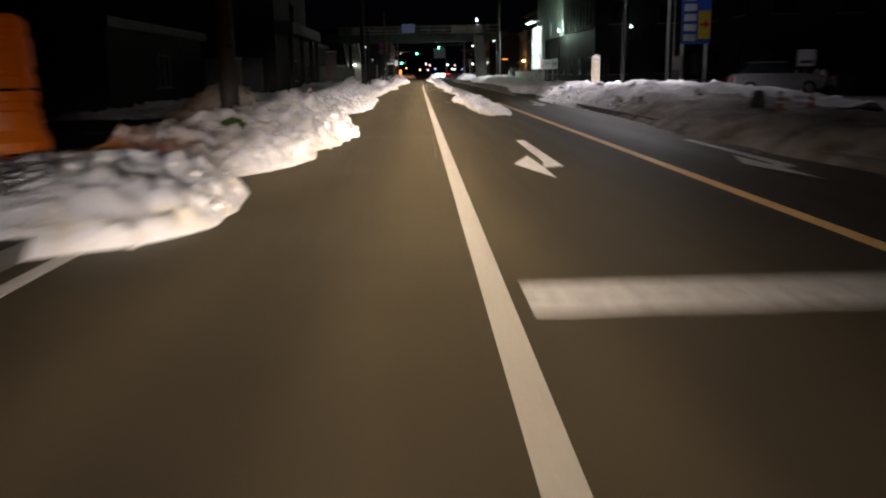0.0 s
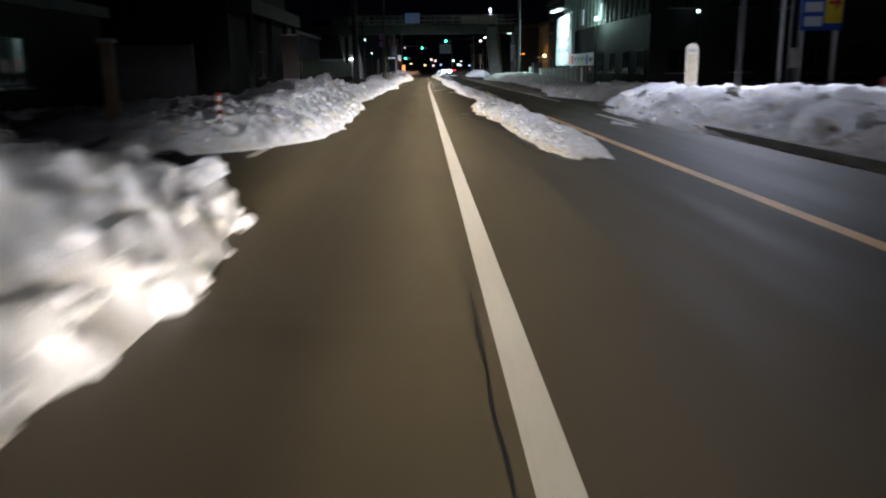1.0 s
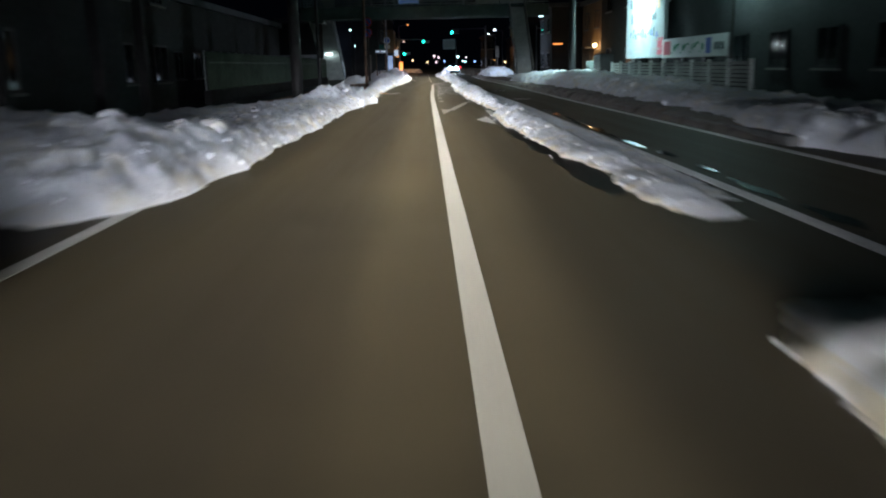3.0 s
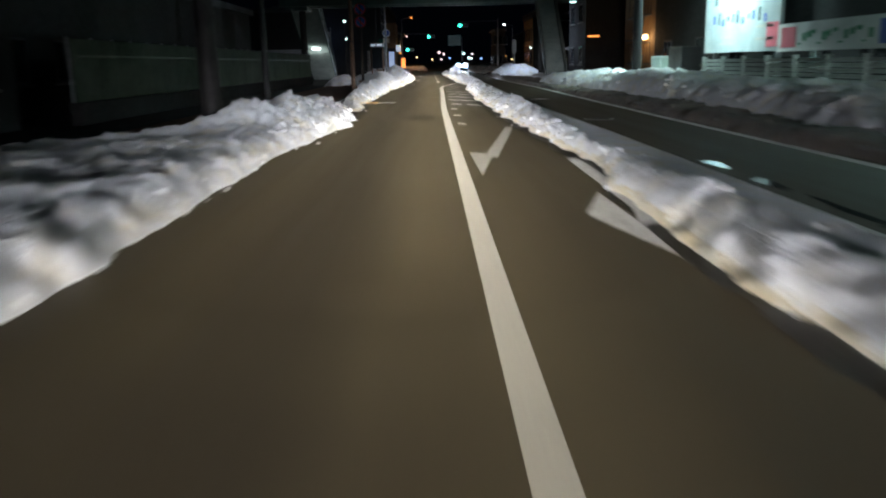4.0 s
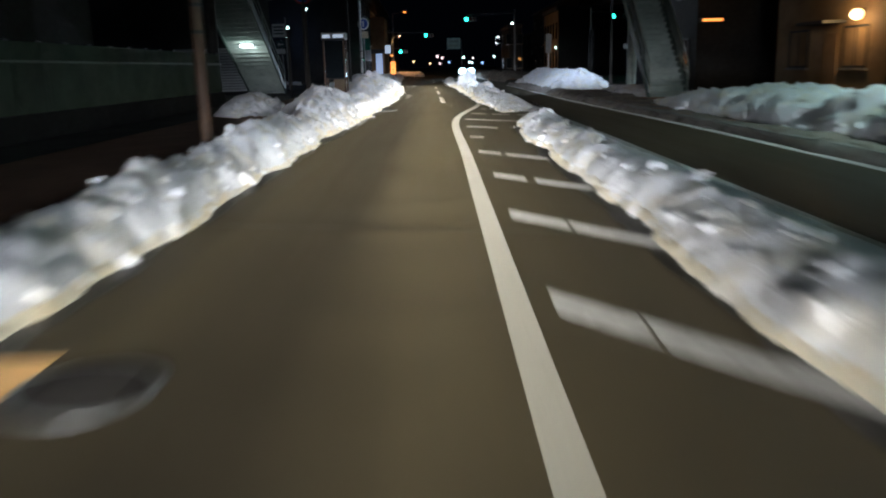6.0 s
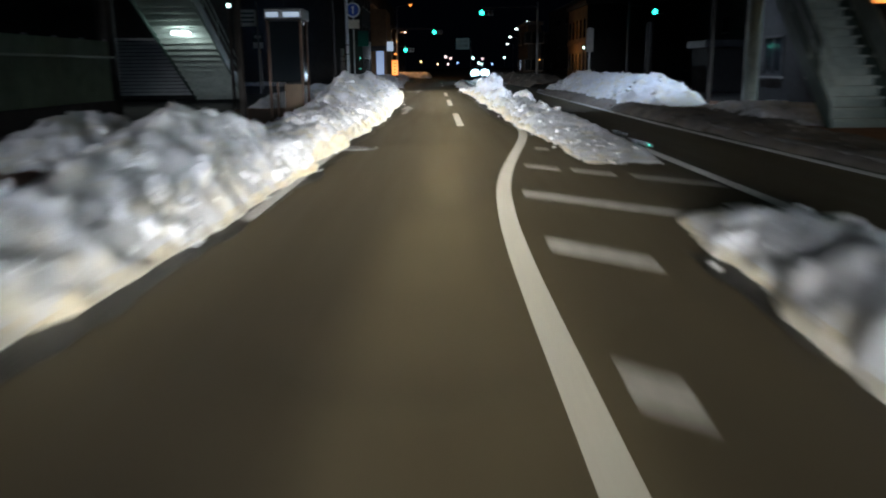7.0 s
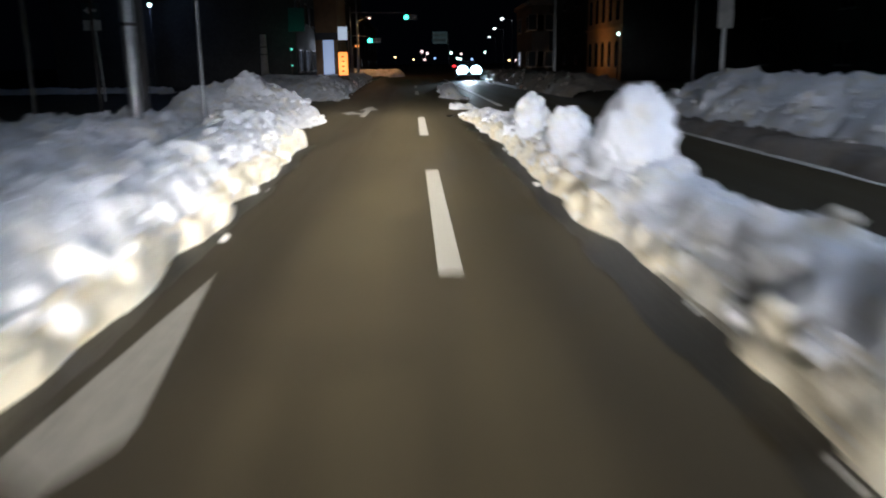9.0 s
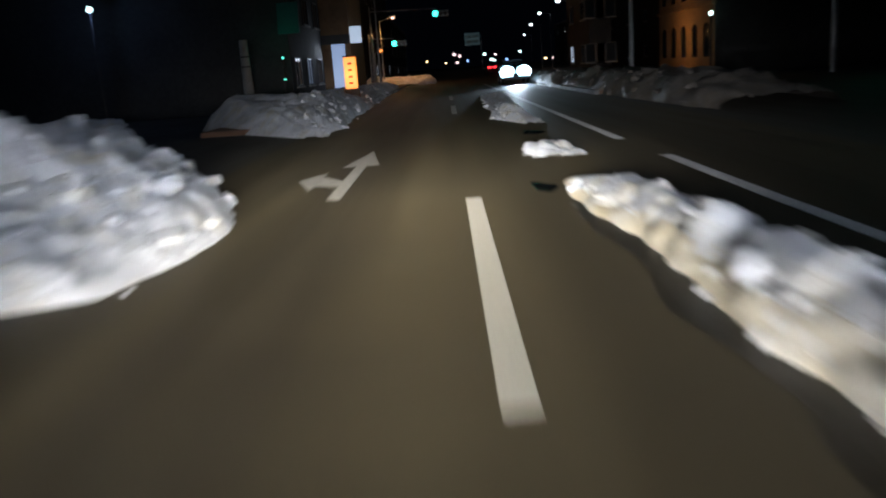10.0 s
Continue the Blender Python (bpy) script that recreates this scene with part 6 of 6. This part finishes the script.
part("globe", bm, WARM_LIGHT, wall_lamp, smooth=True)
boxes("bracket", [(0.1, 0.25, -0.04, 0.04, 0.1, 0.18)], DARK_STEEL, wall_lamp)
lamp("wall_light", "POINT", (12.9, 100.35, 2.5), None, 75.0, (1.0, 0.62, 0.26), 0.12)
strip_lamp = thing("amber_strip_lamp", (11.7, 108.8, 2.9), "thin amber strip lamp over a dark doorway", "lamp")
boxes("tube", [(-0.4, 0.4, -0.04, 0.04, -0.05, 0.05)], AMBER_LIGHT, strip_lamp)
boxes("bracket", [(-0.45, 0.45, 0.045, 0.4, -0.08, 0.08)], DARK_STEEL, strip_lamp)
building(11.2, 22, 109.2, 116.0, 6.0, DARK_WALL, "dark house beside the footbridge stairs", 2, "-x", front=False, cols=2)
building(19, 30, 122.0, 131.5, 6.0, DARK_WALL, "dark house set back behind high snow", 2, "-x", front=False, cols=2)
lamp("stair_light_near", "SPOT", (8.15, 110.2, 8.0), (8.1, 105.6, 3.2), 500.0, (0.70, 0.95, 1.0), 0.1, 46.0, 0.9)
# spot added at the footbridge to brighten the snow heap beyond it
lamp("heap_fill_light", "SPOT", (8.2, 111.4, 8.1), (6.2, 118.0, 0.0), 5000.0, (0.60, 0.75, 1.0), 0.12, 112.0, 1.0)
far_light(8.2, 111.6, 8.2, COOL_LIGHT, 0.14, "cool lamp at the head of the footbridge stairs", "bridge_lamp")

trunk = thing("steel_pole", (10.6, 128.0, 0.0), "dark rusty steel post behind the snow", "pole", "steel poles")
bm = bmesh.new()
rod(bm, (0, 0, 0), (0.05, 0, 3.4), 0.2, 0.16, 14)
part("shaft", bm, DARK_STEEL, trunk)
shed = building(13.6, 15.8, 128.0, 130.5, 2.2, DARK_WALL, "small dark shed behind the snow", 1, "-x", front=False, cols=0)

# fixture and spot are added only to light the footbridge column
under = thing("bridge_lamp", (10.3, 109.4, 5.34), "small cool lamp added under the footbridge deck to light a column", "lamp")
boxes("lens", [(-0.2, 0.2, -0.08, 0.08, -0.09, -0.02)], COOL_LIGHT, under)
boxes("case", [(-0.24, 0.24, -0.1, 0.1, -0.018, 0.12)], STEEL, under)
lamp("column_fill_light", "SPOT", (10.3, 109.3, 5.1), (9.25, 110.5, 1.6), 700.0, (0.72, 0.9, 1.0), 0.08, 52.0, 0.8)

tall_sign = thing("road_sign", (8.5, 132.3, 0.0), "slim pole with a tall grey plate, behind the snow", "road sign")
bm = bmesh.new()
rod(bm, (0, 0.05, 0), (0, 0.05, 3.4), 0.05, 0.05, 12)
part("pole", bm, WHITE_STEEL, tall_sign)
boxes("plate", [(-0.2, 0.2, -0.02, 0.02, 2.1, 3.35)], GREY_BOARD, tall_sign, bevel=0.01)

# unlit sides get their darkness from the wall colour; only the front is tan
arcade = building(14.7, 25.3, 166.5, 177.5, 7.2, DARK_WALL, "tan corner building washed in orange light", 1, "-x", front=False, cols=0)
for k in range(5):
    yy = -4.2 + 2.1 * k
    for f in range(2):
        z0 = 0.9 + 3.2 * f
        bm = bmesh.new()
        ring = [(yy - 0.42, z0), (yy + 0.42, z0), (yy + 0.42, z0 + 1.4)] + [(yy + 0.42 * math.cos(math.pi * q / 8), z0 + 1.4 + 0.42 * math.sin(math.pi * q / 8)) for q in range(1, 8)] + [(yy - 0.42, z0 + 1.4)]
        a = [bm.verts.new((-5.37, y, z)) for y, z in ring]
        b = [bm.verts.new((-5.28, y, z)) for y, z in ring]
        for i in range(len(ring)):
            j = (i + 1) % len(ring)
            bm.faces.new((a[i], a[j], b[j], b[i]))
        bm.faces.new(a)
        bm.faces.new(b[::-1])
        part("arched_window", bm, GLASS, arcade)
boxes("facade", [(-5.33, -5.303, -5.4, 5.5, 0.0, 7.1)], TAN_WALL, arcade, "tan plaster front lit orange")
boxes("cornice", [(-5.5, -5.25, -5.5, 5.5, 3.6, 3.75)], TAN_WALL, arcade)
lamp("arcade_light", "POINT", (12.9, 171.5, 2.3), None, 70.0, (1.0, 0.5, 0.14), 0.2)
far_light(14.3, 166.0, 3.1, COOL_LIGHT, 0.12, "small green-white lamp at a corner building")
building(10.5, 12.0, 180, 190, 6.0, DARK_WALL, "narrow dark building at the crossing", 2, "-x", lit=(1,), cols=2)

# ================= traffic lights, street lamps and the town beyond =================
traffic_light(4.28, 162.7, 6.2, 9.4, "green traffic light on a long arm over the street")
traffic_light(-0.12, 191.9, 5.77, -5.6, "green traffic light on an arm over the lane")
traffic_light(-3.84, 193.7, 3.65, -6.0, "small green signal at the far corner")
traffic_light(18.6, 157.0, 5.8, 16.4, "green traffic light facing the side street")
street_lamp(-2.79, 182.7, 8.43, AMBER_LIGHT, "street lamp with a dim amber lens", 1.6, head=0.2)
street_lamp(-4.0, 196.9, 6.0, PINK_LIGHT, "street lamp with a small white lens", 1.2, head=0.16)
street_lamp(-5.16, 194.3, 3.17, AMBER_LIGHT, "low lamp with an amber lens", 0.5, head=0.22)
lamp("amber_street_light", "POINT", (-3.2, 196.5, 4.6), None, 420.0, (1.0, 0.48, 0.18), 0.2)
for x, y, z in ((18.0, 247.4, 9.9), (18.8, 277.5, 10.0), (19.2, 296.6, 8.9), (24.0, 360.0, 9.0)):
    street_lamp(x, y, z, WHITE_LIGHT, "tall street lamp with a white lens along the far road", -2.0, head=0.34)
board = thing("guide_sign", (12.2, 451.0, 0.0), "large blue guide sign over the far road", "sign")
boxes("panel", [(-3.0, 3.0, 0, 0.1, 9.4, 14.2)], GUIDE_GLOW, board, "blue-green face with an added glow")
for a, b, z in ((-2.3, -0.4, 12.4), (0.4, 2.3, 12.4), (-2.3, -0.2, 10.4), (0.3, 2.3, 10.4)):
    boxes("lettering", [(a, b, -0.05, -0.01, z, z + 0.9)], BOARD_WHITE, board)
bm = bmesh.new()
rod(bm, (3.6, 0.2, 0), (3.6, 0.2, 13.5), 0.2, 0.14, 10)
rod(bm, (3.6, 0.2, 12.8), (-2.8, 0.2, 12.8), 0.12, 0.1, 10)
part("pole", bm, STEEL, board)
FAR = [(4.2, 5.8, PINK_LIGHT, 0.5), (6.3, 5.2, PINK_LIGHT, 0.45), (5.3, 2.9, PINK_LIGHT, 0.4), (15.3, 5.2, COOL_LIGHT, 0.45), (17.9, 3.2, COOL_LIGHT, 0.4), (19.3, 2.9, COOL_LIGHT, 0.35), (23.2, 2.8, BLUE_LIGHT, 0.4),
       (19.4, 4.9, PINK_LIGHT, 0.35), (28.9, 5.4, COOL_LIGHT, 0.4), (37.4, 2.2, WARM_LIGHT, 0.35), (40.5, 2.2, PINK_LIGHT, 0.35), (45.9, 2.6, AMBER_LIGHT, 0.45), (-17.4, 3.7, BLUE_LIGHT, 0.6), (-6.0, 4.0, WARM_LIGHT, 0.3),
       (1.0, 3.0, WARM_LIGHT, 0.3), (9.0, 3.3, BLUE_LIGHT, 0.35)]
for k, (x, z, glow, r) in enumerate(FAR):
    far_light(x, 420.0 + (k % 3) * 4.0, z, glow, r * 1.15, "small town lamp far down the street")
car(4.75, 176.0, 0, "oncoming car with blazing white headlights", CAR_DARK, True)
lamp("oncoming_beam", "SPOT", (4.75, 173.6, 0.7), (4.4, 150.0, 0.0), 5000.0, (0.7, 0.86, 1.0), 0.0, 44.0, 1.0)
car(10.6, 300.0, 180, "car with red tail lights waiting far ahead", CAR_DARK, True, tail=2.6)
for x0, x1, y0, y1, h, m in ((-24, -8, 172, 200, 9, DARK_WALL), (-26, -8, 205, 250, 12, DARK_WALL), (-30, -9, 255, 330, 10, DARK_WALL), (24, 44, 140, 200, 9, DARK_WALL), (24, 50, 205, 260, 12, DARK_WALL), (30, 60, 265, 340, 10, DARK_WALL)):
    building(x0, x1, y0, y1, h, m, "dark town building along the far street", 3, "+x" if x1 < 0 else "-x", lit=(2, 5) if x1 < 0 else (), cols=6)
